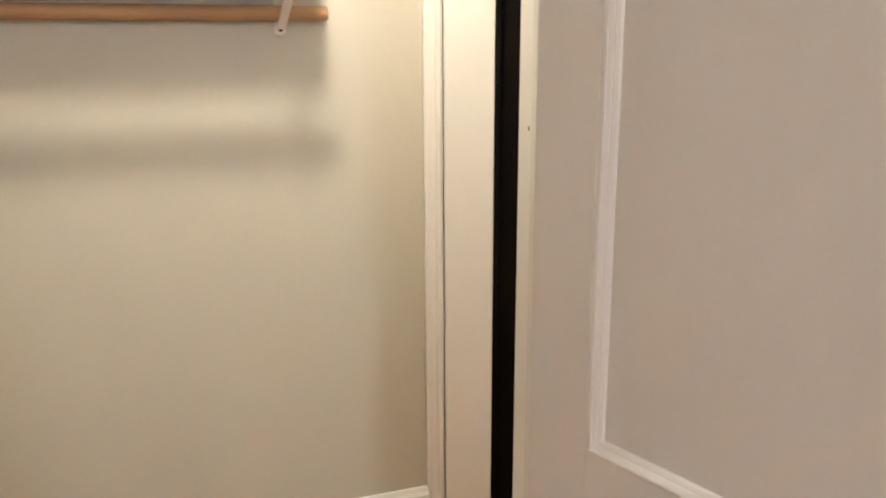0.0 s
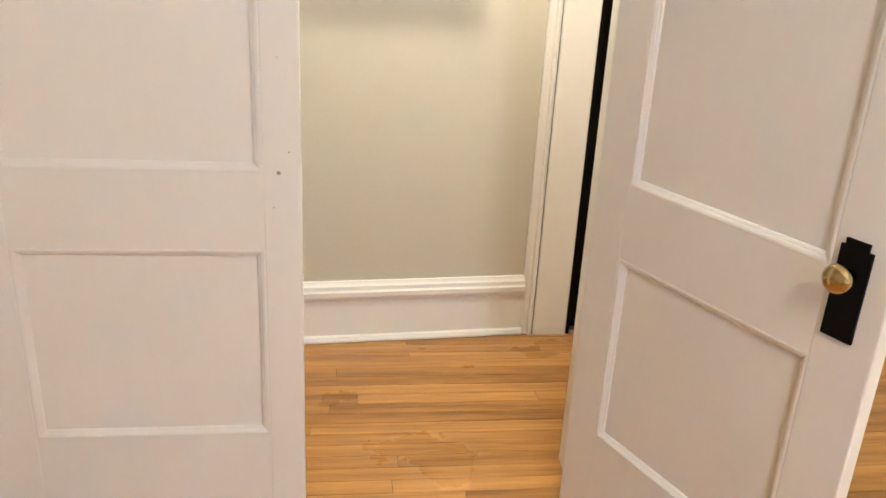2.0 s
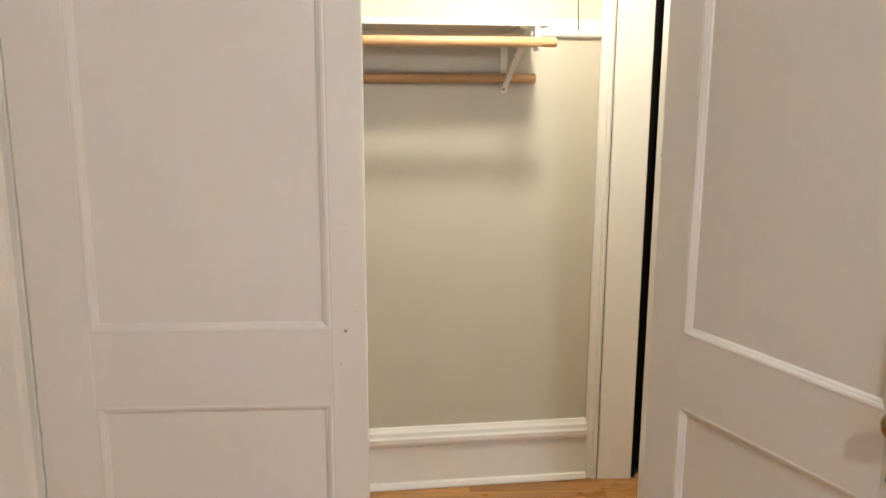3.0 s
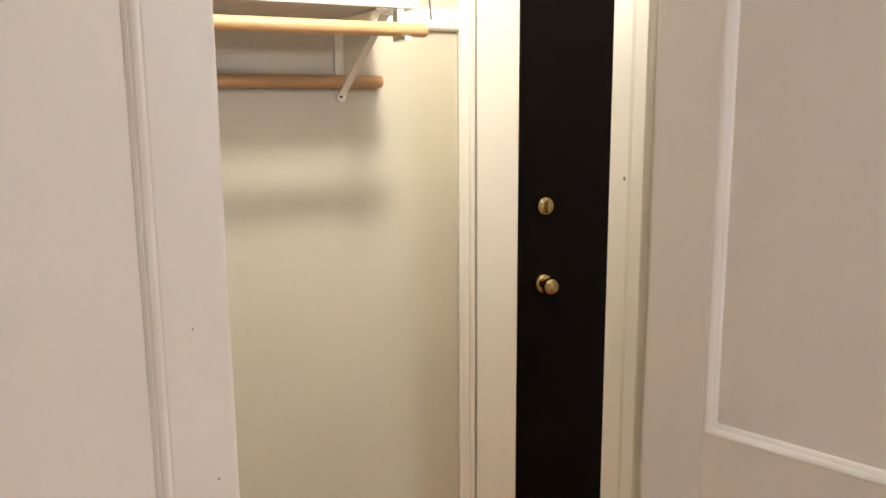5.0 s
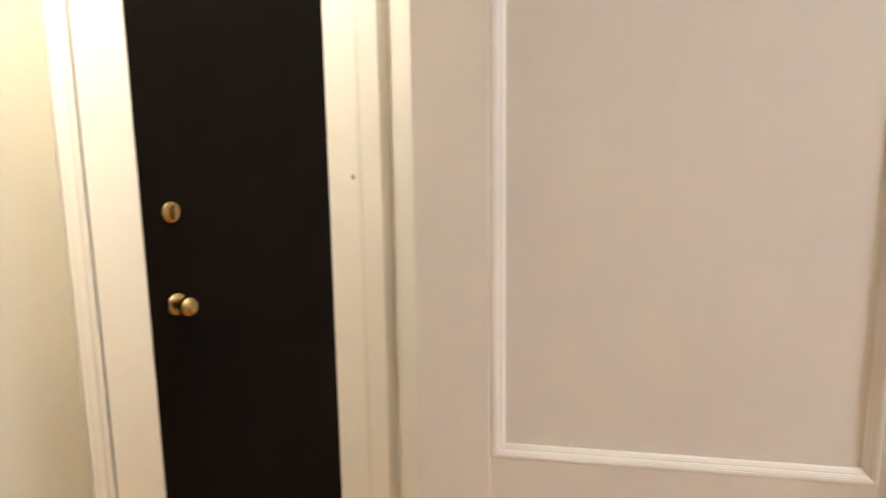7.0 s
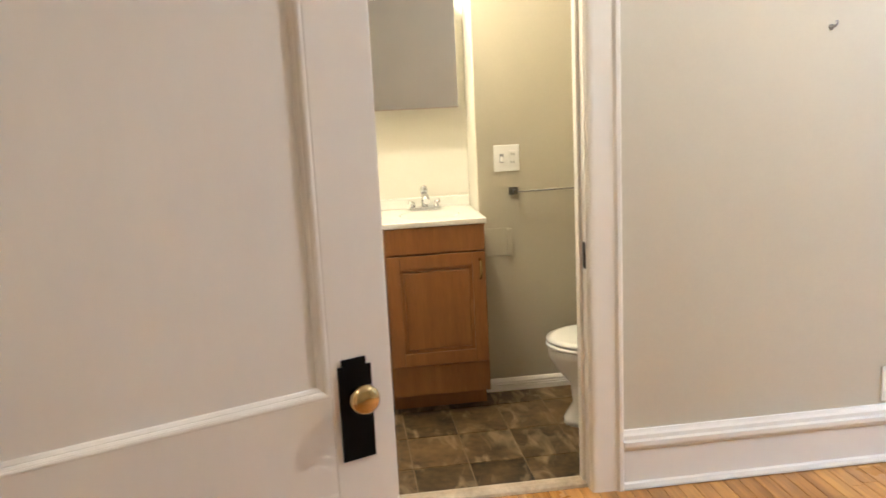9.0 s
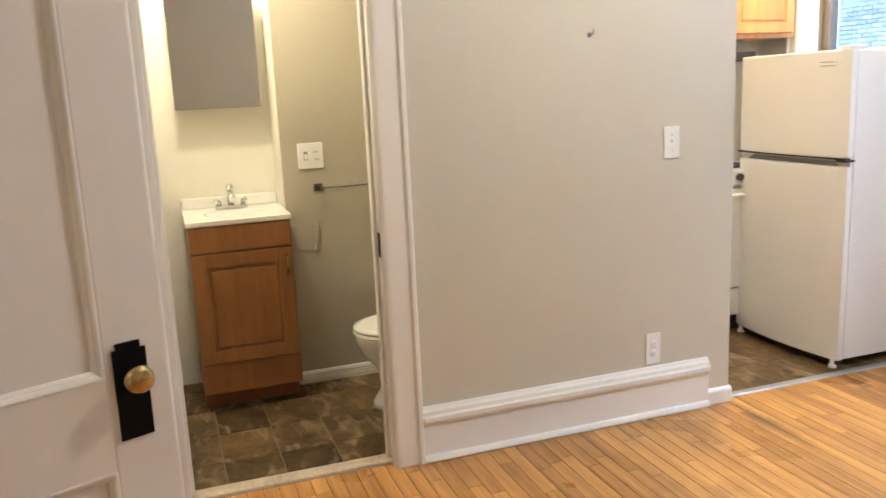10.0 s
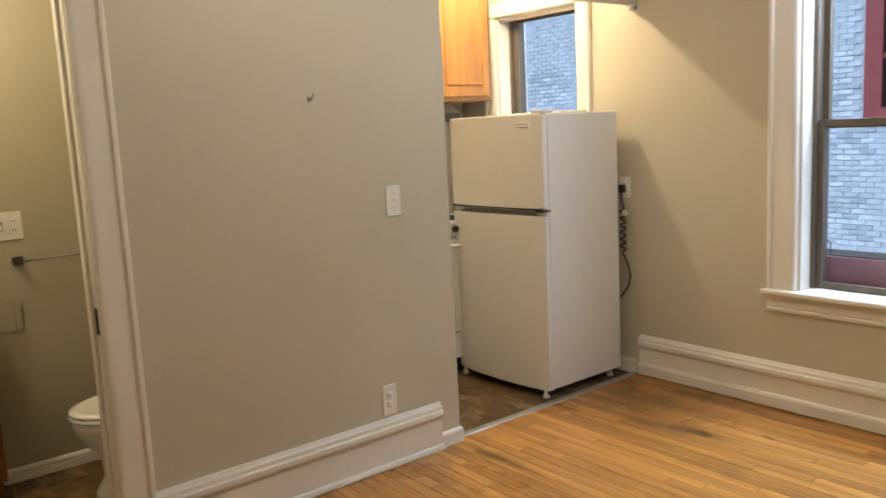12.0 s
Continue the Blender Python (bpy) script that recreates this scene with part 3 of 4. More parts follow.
ON_A = Matrix.Rotation(radians(-90), 4, "Z")
plate("light_switch", "white plastic toggle switch on the greige wall", Matrix.Translation((A, -0.613, 1.145)) @ ON_A, 0.072, 0.128, "switch")
plate("wall_outlet", "white double outlet over the baseboard", Matrix.Translation((A, -0.532, 0.297)) @ ON_A, 0.068, 0.132, "outlet")
hook = thing("wall_hook", "small dull metal hook on the greige wall", "hook", Matrix.Translation((A, -0.250, 1.570)) @ ON_A)
part("base", lathe(bmesh.new(), [(0.010, 0), (0.009, 0.004), (0.004, 0.008)], (0, 0, 0), (0, -1, 0), 14), METAL, hook)
part("prong", tube(bmesh.new(), [(0, -0.006, 0.002), (0, -0.02, 0.0), (0.002, -0.028, 0.006), (0.002, -0.028, 0.02)], 0.004, 8), METAL, hook)

# ---- windows ----
def window(name, label, x0, x1, z0, z1, meet, s=0.04):
    w = thing(name, label, "window", pose(0, W, 0))
    w["kind"] = "structure"
    d0, d1 = -0.16, -0.12
    jam = part("window_frame", box(box(box(boxed(x0, x0 + 0.012, -0.25, -0.01, z0, z1), x1 - 0.012, x1, -0.25, -0.01, z0, z1), x0, x1, -0.25, -0.01, z1 - 0.012, z1), x0, x1, -0.25, -0.01, z0, z0 + 0.012), TRIM, w)
    part("jamb_track", box(boxed(x0 + 0.012, x0 + 0.034, -0.22, -0.10, z0, z1, bevel=0.002), x1 - 0.034, x1 - 0.012, -0.22, -0.10, z0, z1, 0.002), SASH, w)
    for za, zb, y in ((z0 + 0.012, meet + 0.02, -0.13), (meet - 0.02, z1 - 0.012, -0.17)):
        bm = bmesh.new()
        xa, xb = x0 + 0.03, x1 - 0.03
        if zb - za < 2 * s + 0.01:
            continue
        box(bm, xa, xa + s, y - 0.015, y + 0.015, za, zb, 0.003), box(bm, xb - s, xb, y - 0.015, y + 0.015, za, zb, 0.003)
        box(bm, xa + s, xb - s, y - 0.014, y + 0.014, za, za + s, 0.003), box(bm, xa + s, xb - s, y - 0.014, y + 0.014, zb - s, zb, 0.003)
        sash = part("sash", bm, SASH, w, "brown aluminium window sash")
        pane = part("pane", boxed(xa + s - 0.002, xb - s + 0.002, y - 0.003, y + 0.003, za + s - 0.002, zb - s + 0.002), GLASS, sash, "clear glass pane")
        pane.visible_shadow = False
    return w


win = window("window_1", "white cased double hung window with brown sashes", 0.45, 1.40, 0.582, 2.12, 1.365, 0.032)
cas = bmesh.new()
for x, d in ((1.40, 1), (0.45, -1)):
    sweep(cas, casing_profile(0.135), (x, 0, 0.596), (x, 0, 2.13), (d, 0, 0), (0, 1.2, 0))
sweep(cas, casing_profile(0.13), (0.31, 0, 2.132), (1.54, 0, 2.132), UP, (0, 1.2, 0))
part("casing", cas, TRIM, win)
part("window_sill", boxed(0.29, 1.556, -0.11, 0.055, 0.571, 0.595, bevel=0.008, seg=3), TRIM, win)
part("apron", sweep(bmesh.new(), [(0, 0), (0.016, 0.004), (0.018, 0.016), (0.012, 0.024), (0.016, 0.03), (0.018, 0.086), (0, 0.086)], (0.31, 0, 0.483), (1.542, 0, 0.483), (0, 1, 0), UP), TRIM, win)
kwin = window("window_2", "white cased kitchen window over the refrigerator", 2.72, 3.395, 1.20, 2.12, 2.10, 0.05)
cas = bmesh.new()
sweep(cas, casing_profile(0.105), (2.72, 0, 1.15), (2.72, 0, 2.10), (-1, 0, 0), (0, 1, 0))
sweep(cas, casing_profile(0.105), (3.395, 0, 1.15), (3.395, 0, 2.10), (1, 0, 0), (0, 1, 0))
sweep(cas, casing_profile(0.12), (2.60, 0, 2.102), (3.50, 0, 2.102), UP, (0, 1, 0))
part("casing", cas, TRIM, kwin)
part("window_sill", boxed(2.58, 3.52, -0.10, 0.05, 1.178, 1.202, bevel=0.006), TRIM, kwin)
part("roller_blind", box(boxed(2.735, 3.38, -0.06, -0.01, 2.092, 2.118, bevel=0.008), 2.735, 3.38, -0.04, -0.03, 2.075, 2.10, 0.002), PLASTIC, kwin, "white rolled up blind")

# ---- refrigerator ----
FX0, FX1, FY0, FY1, FH = 2.380, 3.099, -2.19, -1.645, 1.48
fridge = thing("refrigerator", "white two door refrigerator with a recessed grip on vinyl tile", "refrigerator", pose(FX0, FY1, 0))
fw = FX1 - FX0
part("body", boxed(0, fw, FY0 - FY1, 0, 0.045, FH, bevel=0.006), ENAMEL, fridge)


def bowed_door(z0, z1):
    """A door with a bowed front, rounded at the sides."""
    pts = [(0.0, 0.006), (0.0, 0.036)]
    for i in range(1, 16):
        u = i / 16
        pts.append((0.004 + (fw - 0.008) * u, 0.044 + 0.028 * (1 - (2 * u - 1) ** 2) - 0.006 * (abs(2 * u - 1) ** 8)))
    pts += [(fw, 0.036), (fw, 0.006)]
    bm = sweep(bmesh.new(), pts, (0, 0, z0), (0, 0, z1), (1, 0, 0), (0, 1, 0))
    edges = [e for e in bm.edges if abs(e.verts[0].co.z - e.verts[1].co.z) < 1e-5]
    bmesh.ops.bevel(bm, geom=edges, offset=0.005, segments=2, affect="EDGES", profile=0.5)
    return bm


top_door = part("freezer_door", bowed_door(1.003, FH + 0.004), ENAMEL, fridge)
low_door = part("fridge_door", bowed_door(0.042, 0.963), ENAMEL, fridge)
part("gasket", boxed(0.012, fw - 0.012, 0.0, 0.0075, 0.07, FH - 0.01), GREYP, fridge, "grey door gasket")
part("grip", boxed(0.0, fw, 0.006, 0.020, 0.963, 1.003), PLASTIC, fridge, "recessed grip between the doors")
# black strip and grey plate put the recess's shade into their colour
part("grip_shade", boxed(0.002, fw - 0.002, 0.020, 0.052, 0.995, 1.0025), DARKP, fridge, "black strip for the shade under the freezer door")
part("pocket_shade", sweep(bmesh.new(), [(0.05, 0.9632), (fw - 0.05, 0.9632), (fw - 0.10, 0.984), (0.10, 0.984)], (0, 0.018, 0), (0, 0.030, 0), (1, 0, 0), UP), GREYP, fridge, "grey plate coloured as the shade in the grip pocket")
part("hinge", boxed(-0.010, 0.05, 0.002, 0.058, 0.986, 0.996, bevel=0.002), DARKP, fridge, "dark hinge plate")
part("hinge_cover", boxed(0.005, 0.07, -0.05, 0.045, FH + 0.004, FH + 0.022, bevel=0.005), PLASTIC, fridge)
badge = part("badge", boxed(0.068, 0.215, 0.058, 0.0625, 1.412, 1.440, bevel=0.002), PLASTIC, top_door, "small white maker badge")
for zb in (1.4155, 1.432):
    part("badge_line", boxed(0.075, 0.208, 0.0620, 0.0632, zb, zb + 0.004), GREYP, badge, "thin grey line")
part("kick_plate", boxed(0.02, fw - 0.02, -0.02, 0.03, 0.012, 0.05, bevel=0.004), DARKP, fridge, "black kick grille")
for x in (0.035, fw - 0.035):
    for y in (0.03, FY0 - FY1 + 0.06):
        part("foot", lathe(bmesh.new(), [(0.018, 0), (0.02, 0.012), (0.012, 0.02), (0.012, 0.05)], (x, y, 0.0), UP, 14), PLASTIC, fridge)
tray = thing("folded_cloth", "folded off-white cloth lying on the refrigerator", "cloth", pose(2.75, -2.0, FH))
bm = bmesh.new()
bmesh.ops.create_grid(bm, x_segments=24, y_segments=10, size=0.5)
for v in bm.verts:
    v.co = Vector((v.co.x * 0.46, v.co.y * 0.22, 0.012 + 0.010 * noise.noise(v.co * 7) + 0.006 * noise.noise(v.co * 19)))
ext = bmesh.ops.extrude_face_region(bm, geom=bm.faces[:])
for g in ext["geom"]:
    if isinstance(g, bmesh.types.BMVert):
        g.co.z = 0.0005
bmesh.ops.recalc_face_normals(bm, faces=bm.faces)
part("cloth", bm, material("off white cloth", (0.72, 0.68, 0.58), 0.9, spread=0.05, bump=0.3), tray)

# ---- outlet, plug and coiled cord behind the refrigerator ----
ON_W = Matrix.Rotation(radians(180), 4, "Z")
wo = plate("wall_outlet", "white outlet with a black plug behind the refrigerator", Matrix.Translation((2.39, W, 1.060)) @ ON_W, 0.07, 0.115, "outlet")
cordc = thing("power_cord", "black coiled power cord hanging from the outlet", "cord")
part("plug", boxed(2.383, 2.417, W + 0.008, W + 0.035, 1.03, 1.075, bevel=0.006), DARKP, cordc, "black plug")
pts = [(2.40, W + 0.03, 1.03), (2.395, W + 0.03, 0.99), (2.385, W + 0.025, 0.94)]
for i in range(90):
    a = i * 0.42
    pts.append((2.395 + 0.014 * math.sin(a), W + 0.026 + 0.018 * math.cos(a), 0.93 - 0.0026 * i))
pts += [(2.38, W + 0.02, 0.66), (2.36, W + 0.018, 0.60), (2.35, W + 0.02, 0.56), (2.37, W + 0.018, 0.50), (2.42, W + 0.018, 0.44), (2.47, W + 0.02, 0.40)]
part("coil", tube(bmesh.new(), pts, 0.0045, 7), DARKP, cordc)
part("tag", boxed(2.355, 2.39, W + 0.03, W + 0.034, 0.90, 0.935, bevel=0.001), PLASTIC, cordc, "small white paper tag")

# ---- framed doors of cabinets, facing -x ----
def framed_door(parent, mat, y0, y1, z0, z1, w, raised):
    d = part("door", box(boxed(-0.009, -0.002, y0 + w - 0.004, y1 - w + 0.004, z0 + w - 0.004, z1 - w + 0.004), -0.0155, -0.008, y0 + w + raised, y1 - w - raised, z0 + w + raised, z1 - w - raised, 0.006, 1), mat, parent)
    for ya, yb in ((y0, y0 + w), (y1 - w, y1)):
        part("stile", boxed(-0.019, -0.001, ya, yb, z0, z1, bevel=0.003), mat, d)
    for za, zb in ((z0, z0 + w), (z1 - w, z1)):
        part("rail", boxed(-0.0185, -0.0015, y0 + w, y1 - w, za, zb, bevel=0.002), mat, d)
    return d


# ---- stove, hood, wall cabinet ----
stove = thing("stove", "white enamel kitchen stove beside the refrigerator", "stove", pose(3.1, -1.86, 0))
part("body", boxed(0.0, 0.62, 0, 0.76, 0.09, 0.90, bevel=0.006), ENAMEL, stove)
part("oven_door", boxed(-0.03, 0.0, 0.01, 0.75, 0.26, 0.80, bevel=0.008), ENAMEL, stove)
part("drawer", boxed(-0.025, 0.0, 0.01, 0.75, 0.10, 0.25, bevel=0.006), ENAMEL, stove)
part("toe_base", boxed(0.03, 0.6, 0.02, 0.74, 0, 0.09), DARKP, stove)
part("door_handle", tube(bmesh.new(), [(-0.03, 0.05, 0.77), (-0.06, 0.05, 0.77), (-0.06, 0.71, 0.77), (-0.03, 0.71, 0.77)], 0.01, 8), PLASTIC, stove)
part("control_panel", boxed(-0.03, 0.0, 0.01, 0.75, 0.82, 0.90, bevel=0.004), ENAMEL, stove)
for i in range(4):
    part("burner_knob", lathe(bmesh.new(), [(0.02, 0), (0.018, 0.02), (0.006, 0.024)], (-0.03, 0.09 + 0.19 * i, 0.862), (-1, 0, 0), 14), DARKP, stove)
part("back_panel", boxed(0.57, 0.63, 0, 0.76, 0.90, 1.12, bevel=0.008), ENAMEL, stove)
for x in (0.16, 0.44):
    for y in (0.2, 0.56):
        part("burner", lathe(bmesh.new(), [(0.10, 0), (0.10, 0.012), (0.085, 0.014), (0.085, 0.006), (0.02, 0.006)], (x, y, 0.90), UP, 20), DARKP, stove)
hood = thing("range_hood", "black range hood under the wall cabinet", "hood", pose(3.30, -1.86, 1.47))
part("shell", sweep(bmesh.new(), [(0, 0), (0.45, 0), (0.45, 0.118), (0.12, 0.118), (0, 0.05)], (0, 0, 0), (0, 0.76, 0), (1, 0, 0), UP), DARKP, hood)
part("lens", boxed(0.1, 0.3, 0.2, 0.5, -0.004, 0.0), GREYP, hood)
cab = thing("wall_cabinet", "golden oak kitchen wall cabinet with framed doors", "cabinet", pose(3.41, -2.215, 1.594))
part("body", boxed(0.0, 0.33, 0, 1.35, 0, 0.75, bevel=0.002), OAKC, cab)
for y0, y1 in ((0.015, 0.44), (0.455, 0.88), (0.895, 1.335)):
    framed_door(cab, OAKC, y0, y1, 0.03, 0.73, 0.055, 0.012)

# ---- header hook over the kitchen opening ----
bead = thing("blind_bracket", "small white bracket at the end of the kitchen header", "bracket", pose(A, W + 0.03, 2.0))
part("block", boxed(0.0, 0.03, -0.025, 0.02, 0.0, 0.028, bevel=0.004), TRIM, bead)
part("knob", lathe(bmesh.new(), [(0.006, 0), (0.011, 0.006), (0.011, 0.016), (0.004, 0.02)], (0.0, 0.0, 0.012), (-1, 0, 0), 12), GREYP, bead)

# ---- vanity with basin and tap ----
VX, VY0, VY1 = 3.15, 0.80, 1.242
van = thing("vanity_cabinet", "honey stained wooden bathroom vanity with a raised panel door", "cabinet", pose(VX, VY0, 0))
vw = VY1 - VY0
part("body", boxed(0, 0.44, 0, vw, 0.09, 0.857, bevel=0.002), OAKV, van)
part("toe_kick", boxed(0.085, 0.44, 0.006, vw - 0.006, 0, 0.09), OAKV, van)
part("false_drawer", boxed(-0.018, 0, 0.004, vw - 0.004, 0.740, 0.855, bevel=0.004), OAKV, van)
part("base_rail", boxed(-0.006, 0, 0.0, vw, 0.09, 0.228, bevel=0.002), OAKV, van)
vd = framed_door(van, OAKV, 0.004, vw - 0.004, 0.233, 0.733, 0.058, 0.014)
part("handle", tube(bmesh.new(), [(-0.018, 0.03, 0.61), (-0.042, 0.03, 0.62), (-0.046, 0.03, 0.655), (-0.042, 0.03, 0.69), (-0.018, 0.03, 0.70)], 0.005, 8), BRASS, vd, "small bow handle")
vt = thing("sink", "cream cultured marble basin slab with backsplash on the vanity", "sink", pose(VX, VY0, 0.857))
bm = boxed(-0.022, 0.445, -0.008, vw + 0.008, 0.0, 0.024, bevel=0.005)
part("slab", bm, MARBLE, vt)
part("backsplash", boxed(0.425, 0.447, -0.005, vw + 0.005, 0.024, 0.075, bevel=0.005), MARBLE, vt)
part("basin_rim", lathe(bmesh.new(), [(0.135, 0.0002), (0.138, 0.0006), (0.130, 0.0008), (0.10, 0.0005), (0.03, 0.0006)], (0.18, vw / 2, 0.0245), UP, 28), MARBLE, vt)
tap = thing("faucet", "chrome two handle bathroom faucet", "faucet", pose(VX + 0.36, VY0 + vw / 2, 0.881))
part("base", sweep(bmesh.new(), [(-0.028, -0.075), (0.028, -0.075), (0.028, 0.075), (-0.028, 0.075)], (0, 0, 0), (0, 0, 0.016), (1, 0, 0), (0, 1, 0)), CHROME, tap)
part("spout", tube(bmesh.new(), [(0, 0, 0.01), (0, 0, 0.055), (-0.02, 0, 0.072), (-0.07, 0, 0.070), (-0.105, 0, 0.052)], 0.015, 12), CHROME, tap)
part("lift_rod", lathe(bmesh.new(), [(0.016, 0), (0.018, 0.02), (0.014, 0.034), (0.004, 0.04)], (0.003, 0, 0.078), UP, 14), CHROME, tap)
for y in (-0.056, 0.056):
    part("handle", tube(bmesh.new(), [(0, y, 0.012), (0, y, 0.034), (-0.005, y * 1.35, 0.04)], 0.011, 10), CHROME, tap)
med = thing("medicine_cabinet", "medicine cabinet with a plain mirror door over the basin", "cabinet", pose(3.495, 0.842, 1.357))
part("case", boxed(0.0, 0.105, 0.0, 0.389, 0.0, 0.492, bevel=0.002), TRIM, med)
part("mirror_door", boxed(-0.012, -0.001, -0.002, 0.391, -0.002, 0.494, bevel=0.002), MIRROR, med, "mirror glass door")
# ---- bathroom wall things ----
ON_B = Matrix.Rotation(radians(-90), 4, "Z")
sw2 = thing("switch_plate", "white two gang plate with a toggle and an outlet", "switch", Matrix.Translation((3.352, 0.649, 1.116)) @ ON_B)
part("cover", boxed(-0.06, 0.06, -0.006, 0, -0.06, 0.06, bevel=0.003), PLASTIC, sw2)
part("toggle", boxed(-0.030, -0.018, -0.020, -0.005, -0.016, 0.008, bevel=0.003), PLASTIC, sw2)
part("toggle_slot", boxed(-0.033, -0.015, -0.0066, -0.005, -0.020, 0.020), GREYP, sw2)
sock = part("socket", boxed(0.010, 0.044, -0.0085, -0.005, -0.034, 0.034, bevel=0.002), PLASTIC, sw2)
for z in (-0.018, 0.018):
    for x in (0.021, 0.033):
        part("slot", boxed(x - 0.0015, x + 0.0015, -0.0092, -0.008, z - 0.005, z + 0.005), DARKP, sock)
bar = thing("towel_bar", "thin tarnished chrome towel bar on square posts", "towel bar", Matrix.Translation((3.352, 0.018, 0.964)) @ ON_B)
for x in (-0.605, -0.05):
    part("post", boxed(x - 0.022, x + 0.022, -0.008, 0, -0.018, 0.018, bevel=0.003), AGED, bar)
    part("arm", boxed(x - 0.008, x + 0.008, -0.05, -0.006, -0.008, 0.008, bevel=0.002), AGED, bar)
part("rod", tube(bmesh.new(), [(-0.605, -0.045, 0), (-0.05, -0.045, 0)], 0.004, 8), AGED, bar)
acc = thing("access_panel", "flush painted access panel outlined beside the vanity", "panel", Matrix.Translation((3.352, 0.716, 0.729)) @ ON_B)
part("cover", boxed(-0.08, 0.075, -0.004, 0, -0.065, 0.065, bevel=0.002), BATH_SHADED, acc)
part("edge_strip", boxed(0.055, 0.079, -0.014, -0.004, -0.066, 0.060, bevel=0.002), BATH_SHADED, acc)

# ---- toilet ----
toil = thing("toilet", "white porcelain toilet with a shut lid", "toilet", pose(2.90, 0.588, 0) @ Matrix.Diagonal((1, 1, 0.9, 1)))


def oval(bm, rings, seg=32):
    """Stacked ovals (half width, front, back, height); the front is at +y."""
    loops = []
    for hw, fr, bk, z in rings:
        loop = []
        for i in range(seg):
            a = 2 * math.pi * i / seg
            y = math.sin(a)
            cy, hl = (fr + bk) / 2, (fr - bk) / 2
            loop.append(bm.verts.new((hw * math.cos(a), cy + hl * y, z)))
        loops.append(loop)
    for la, lb in zip(loops, loops[1:]):
        for i in range(seg):
            bm.faces.new((la[i], la[(i + 1) % seg], lb[(i + 1) % seg], lb[i])).smooth = True
    bm.faces.new(loops[0][::-1]), bm.faces.new(loops[-1])
    bmesh.ops.recalc_face_normals(bm, faces=bm.faces)
    return bm


part("bowl", oval(bmesh.new(), [(0.115, -0.06, -0.58, 0.0), (0.115, -0.06, -0.58, 0.03), (0.095, -0.10, -0.55, 0.10), (0.10, -0.09, -0.55, 0.20), (0.14, -0.03, -0.52, 0.28), (0.178, 0.0, -0.50, 0.345), (0.182, 0.002, -0.50, 0.375), (0.175, -0.004, -0.50, 0.385)]), CERAMIC, toil)
part("seat", oval(bmesh.new(), [(0.178, 0.004, -0.46, 0.386), (0.186, 0.010, -0.46, 0.392), (0.186, 0.010, -0.46, 0.402), (0.178, 0.004, -0.46, 0.407)]), CERAMIC, toil)
part("lid", oval(bmesh.new(), [(0.178, 0.002, -0.46, 0.408), (0.184, 0.008, -0.46, 0.413), (0.182, 0.006, -0.46, 0.424), (0.16, -0.02, -0.44, 0.431)]), CERAMIC, toil)
part("tank", boxed(-0.23, 0.23, -0.72, -0.53, 0.38, 0.74, bevel=0.02, seg=3), CERAMIC, toil)
part("tank_lid", boxed(-0.24, 0.24, -0.73, -0.52, 0.742, 0.775, bevel=0.012, seg=3), CERAMIC, toil)
wall("wall_bath_side", BATH_SHADED, "plain bathroom wall behind the toilet", [(A + 0.12, 3.352, -0.42, -0.30, 0, TOP)])
wall("wall_bath_inner", BATH_SHADED, "bathroom side of the doorway wall", [(A + 0.12, A + 0.124, -0.30, 0.598, 0, TOP)])

# strike plate in the doorway
strike = thing("strike_plate", "dark metal strike plate in the white jamb", "strike plate", pose(A + 0.024, 0.603, 0.854))
part("plate", boxed(-0.014, 0.014, 0, 0.002, -0.045, 0.045, bevel=0.0008), PLATE, strike)

# ---- outside ----
planter = thing("window_box", "faded plum plastic planter with dry soil outside the window", "planter", pose(1.085, W - 0.385, 0.572))
part("trough", sweep(bmesh.new(), [(-0.075, 0), (0.075, 0), (0.092, 0.11), (0.102, 0.11), (0.105, 0.15), (-0.105, 0.15), (-0.102, 0.11), (-0.092, 0.11)], (-0.42, 0, 0), (0.42, 0, 0), (0, 1, 0), UP), TERRA, planter)
part("soil", boxed(-0.41, 0.41, -0.085, 0.085, 0.15, 0.155), SOIL, planter)
ledge = structure("trim", boxed(0.35, 1.50, W - 0.50, W - 0.25, 0.49, 0.572, bevel=0.006), MORTAR, "grey stone ledge outside the window")
part_rng = random.Random(4)
for i in range(14):
    x = part_rng.uniform(-0.38, 0.38)
    part("stem", tube(bmesh.new(), [(x, part_rng.uniform(-0.05, 0.05), 0.15), (x + part_rng.uniform(-0.03, 0.03), 0, 0.20), (x + part_rng.uniform(-0.08, 0.08), 0.02, 0.22 + part_rng.uniform(0, 0.05))], 0.003, 5), SOIL, planter)

BY = -10.0
nb = thing("neighbour_house", "pale brick house across the alley with a red framed window", "house", pose(0, BY, 0))
part("wall", boxed(-6, 14, -0.3, -0.012, -0.7, 7.5), MORTAR, nb)
rw = part("window", box(box(box(boxed(2.80, 3.02, -0.01, 0.08, 1.26, 3.4, bevel=0.004), 4.24, 4.47, -0.01, 0.08, 1.26, 3.4, 0.004), 3.02, 4.24, -0.01, 0.08, 1.26, 1.42, 0.004), 3.02, 4.24, -0.01, 0.08, 3.22, 3.4, 0.004), REDP, nb, "red painted window frame")
part("pane", boxed(3.02, 4.24, -0.01, 0.01, 1.42, 3.22), DARKP, rw)
part("meeting_rail", boxed(3.02, 4.24, 0.01, 0.05, 2.05, 2.12, bevel=0.004), REDP, rw)

# ---- floor strips, tiles and bricks ----
def shared_piece(name, lx, ly, lz, bevel, mat):
    return mesh_of(name, boxed(0, lx, 0, ly, -lz, 0, bevel=bevel, seg=1), mat)


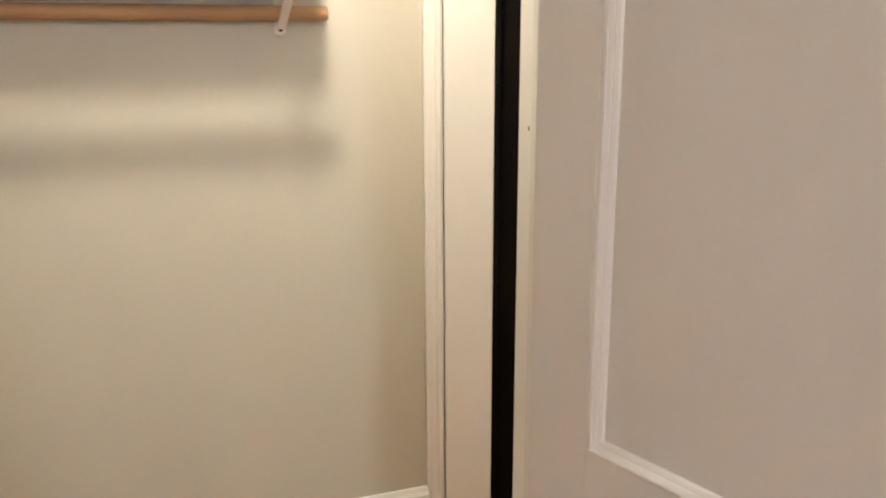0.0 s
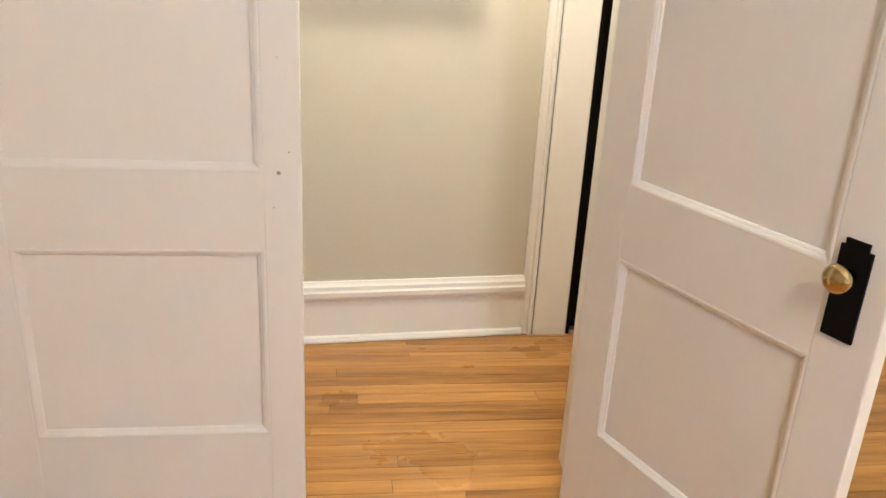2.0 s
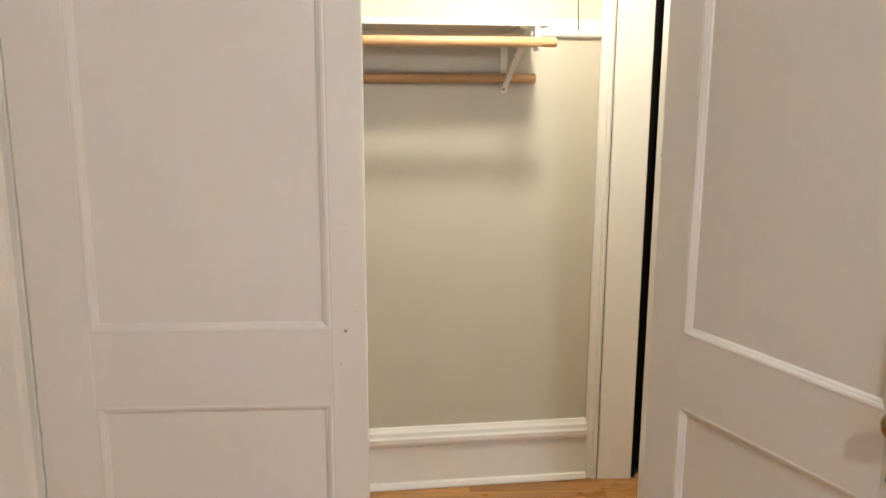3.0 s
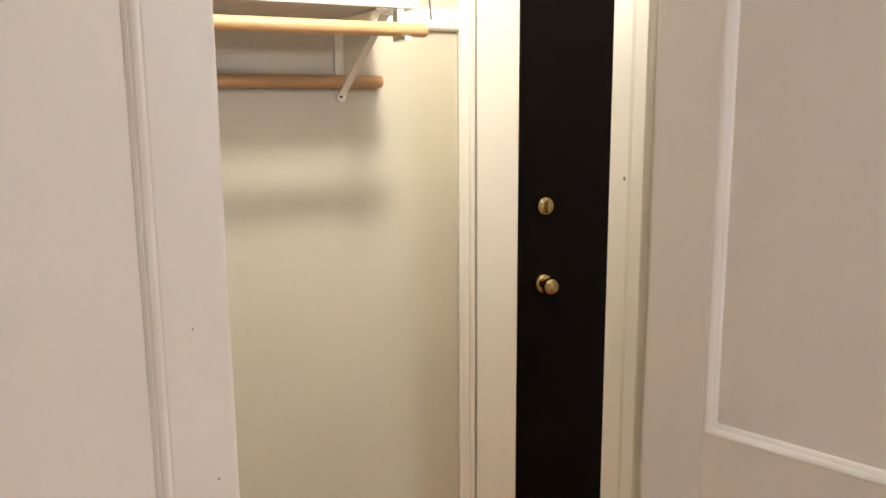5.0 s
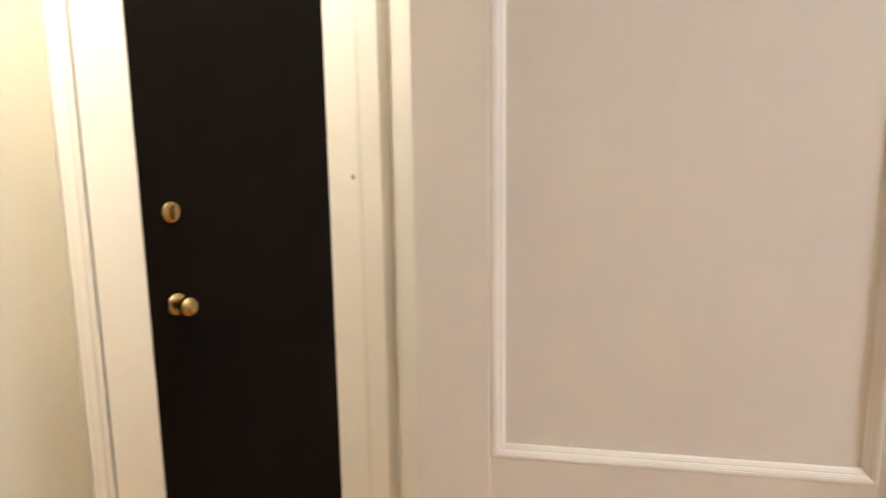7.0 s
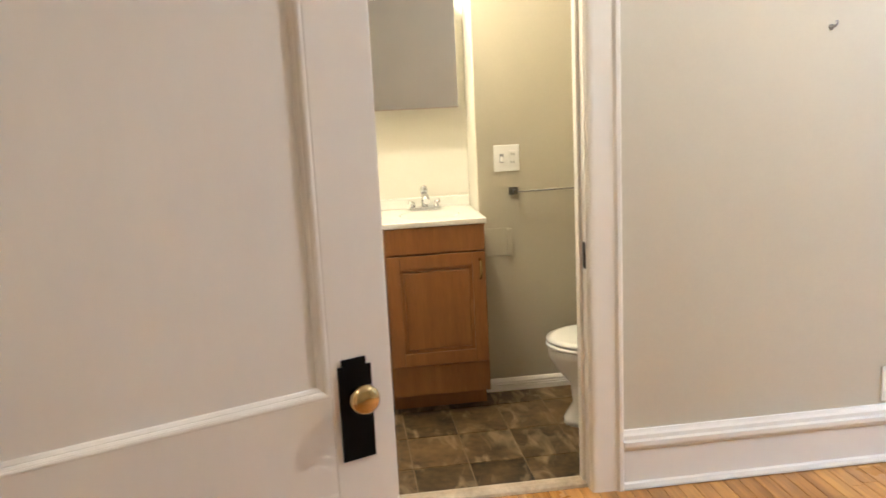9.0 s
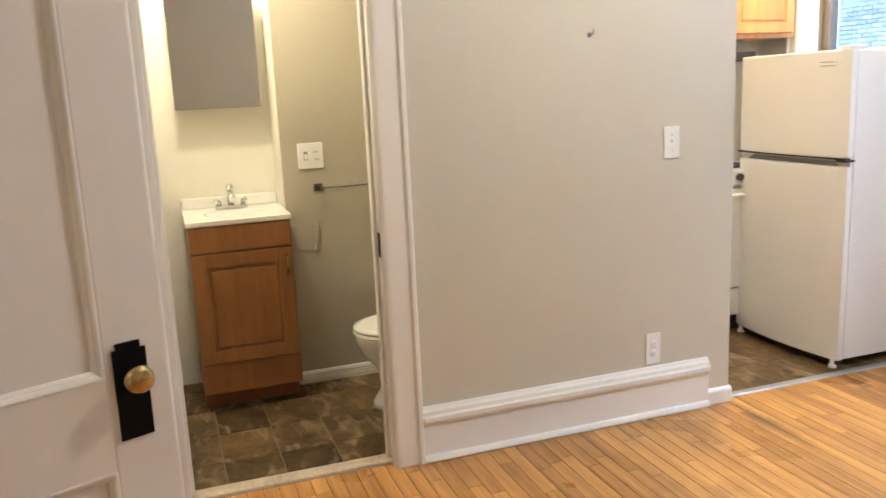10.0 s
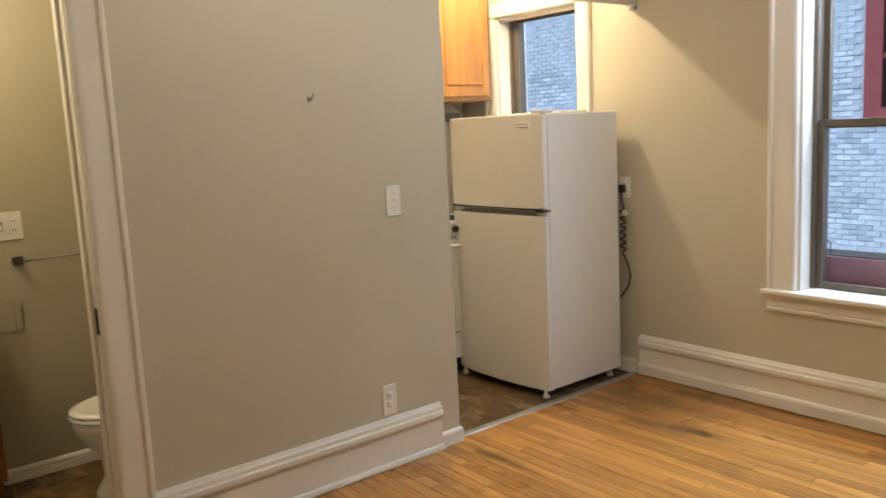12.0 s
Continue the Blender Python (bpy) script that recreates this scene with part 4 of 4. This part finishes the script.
floor = structure("floor", boxed(-1.72, A + 0.04, W, F + 0.12, -0.12, -0.0035), SUB, "honey coloured maple strip floor")
rng = random.Random(11)
lengths = (0.6, 0.95, 1.3, 1.75)
SW = 0.0572
cache = {}
rest = bmesh.new()
count = 0
row = 0
y = F + 0.01
while y > W:
    y -= SW
    x = A + 0.02 - rng.uniform(0.08, 0.5)
    segs = [(x, A + 0.03)]
    while x > -1.6:
        ln = rng.choice(lengths)
        segs.append((max(x - ln, -1.65), x))
        x -= ln
    for xa, xb in segs:
        ln = xb - xa
        if ln < 0.05:
            continue
        near = xb > 0.2 and (y > 1.9 or y < 1.4 and xb > 0.75)
        if near and count < 300:
            key = round(ln, 3)
            if key not in cache:
                cache[key] = shared_piece("floor_strip", ln - 0.0014, SW - 0.0022, 0.004, 0.0007, STRIP)
            ob = new("floor_strip", cache[key])
            ob.location = (xa, y, 0.0)
            ob.parent = floor
            count += 1
        else:
            box(rest, xa, xb - 0.0012, y, y + SW - 0.0014, -0.004, 0)
STRIP2 = worn(material("maple strip floor rest", (0.56, 0.288, 0.073), 0.20, spread=0.12, scale=2.2, bump=0.04, fine=14, stretch=(0.7, 15, 15), dark=(0.26, 0.112, 0.023)), 1.7, 0.60, 0.90, (0.08, 0.030, 0.010))
stained(STRIP2, STAINS)
ob = part("floor_strips", rest, STRIP2, floor)
ob["kind"] = "stuff"


def tiled(name, label, x0, x1, y0, y1, ox, oy, sx, sy):
    base = structure(name, boxed(x0, x1, y0, y1, -0.12, -0.002), GROUT, label)
    cache_t = {}
    i0, i1 = math.floor((x0 - ox) / sx), math.ceil((x1 - ox) / sx)
    j0, j1 = math.floor((y0 - oy) / sy), math.ceil((y1 - oy) / sy)
    for i in range(i0, i1):
        for j in range(j0, j1):
            xa, xb = max(x0, ox + i * sx), min(x1, ox + (i + 1) * sx)
            ya, yb = max(y0, oy + j * sy), min(y1, oy + (j + 1) * sy)
            if xb - xa < 0.02 or yb - ya < 0.02:
                continue
            key = (round(xb - xa, 3), round(yb - ya, 3))
            if key not in cache_t:
                cache_t[key] = shared_piece("floor_tile", key[0] - 0.005, key[1] - 0.005, 0.003, 0.001, TILE)
            t = new("floor_tile", cache_t[key])
            t.location, t.parent = (xa + 0.0025, ya + 0.0025, 0), base


tiled("floor_bath", "brown slate look vinyl tile bathroom floor", A + 0.04, 3.75, -0.42, 1.57, 2.61, 0.99, 0.285, 0.218)
tiled("floor_kitchen", "brown slate look vinyl tile kitchen floor", A + 0.04, 3.87, W, -0.42, 2.62, -1.415, 0.285, 0.285)

bricks = mesh_of("brick", boxed(0, 0.198, -0.012, 0.0, 0, 0.066, bevel=0.004, seg=1), BRICK)
restb = bmesh.new()
n = 0
for r in range(0, 64):
    z = -0.68 + r * 0.074
    for c in range(0, 76):
        x = -0.2 + c * 0.206 + (0.103 if r % 2 else 0)
        if 2.62 < x < 4.46 and 1.20 < z < 3.39:
            continue
        seen_here = (4.3 < x < 5.6 and -0.5 < z < 2.2) or (9.6 < x < 11.2 and 1.6 < z < 2.4)
        if seen_here and n < 300:
            b = new("brick", bricks)
            b.location, b.parent = (x, 0.0 + rng.uniform(-0.004, 0.004), z + rng.uniform(-0.003, 0.003)), nb
            b.scale = (rng.uniform(0.93, 1.0), 1, rng.uniform(0.9, 1.02))
            n += 1
        else:
            d = rng.uniform(-0.003, 0.003)
            box(restb, x, x + 0.198, -0.012 + d, d, z, z + 0.066)
BRICK2 = material("pale weathered brick rest", (0.62, 0.68, 0.76), 0.8, spread=0.12, scale=5, bump=0.5, fine=30, stretch=(1, 1, 3.5), dark=(0.36, 0.40, 0.46))
ob = part("bricks", restb, BRICK2, nb)
ob["kind"] = "stuff"
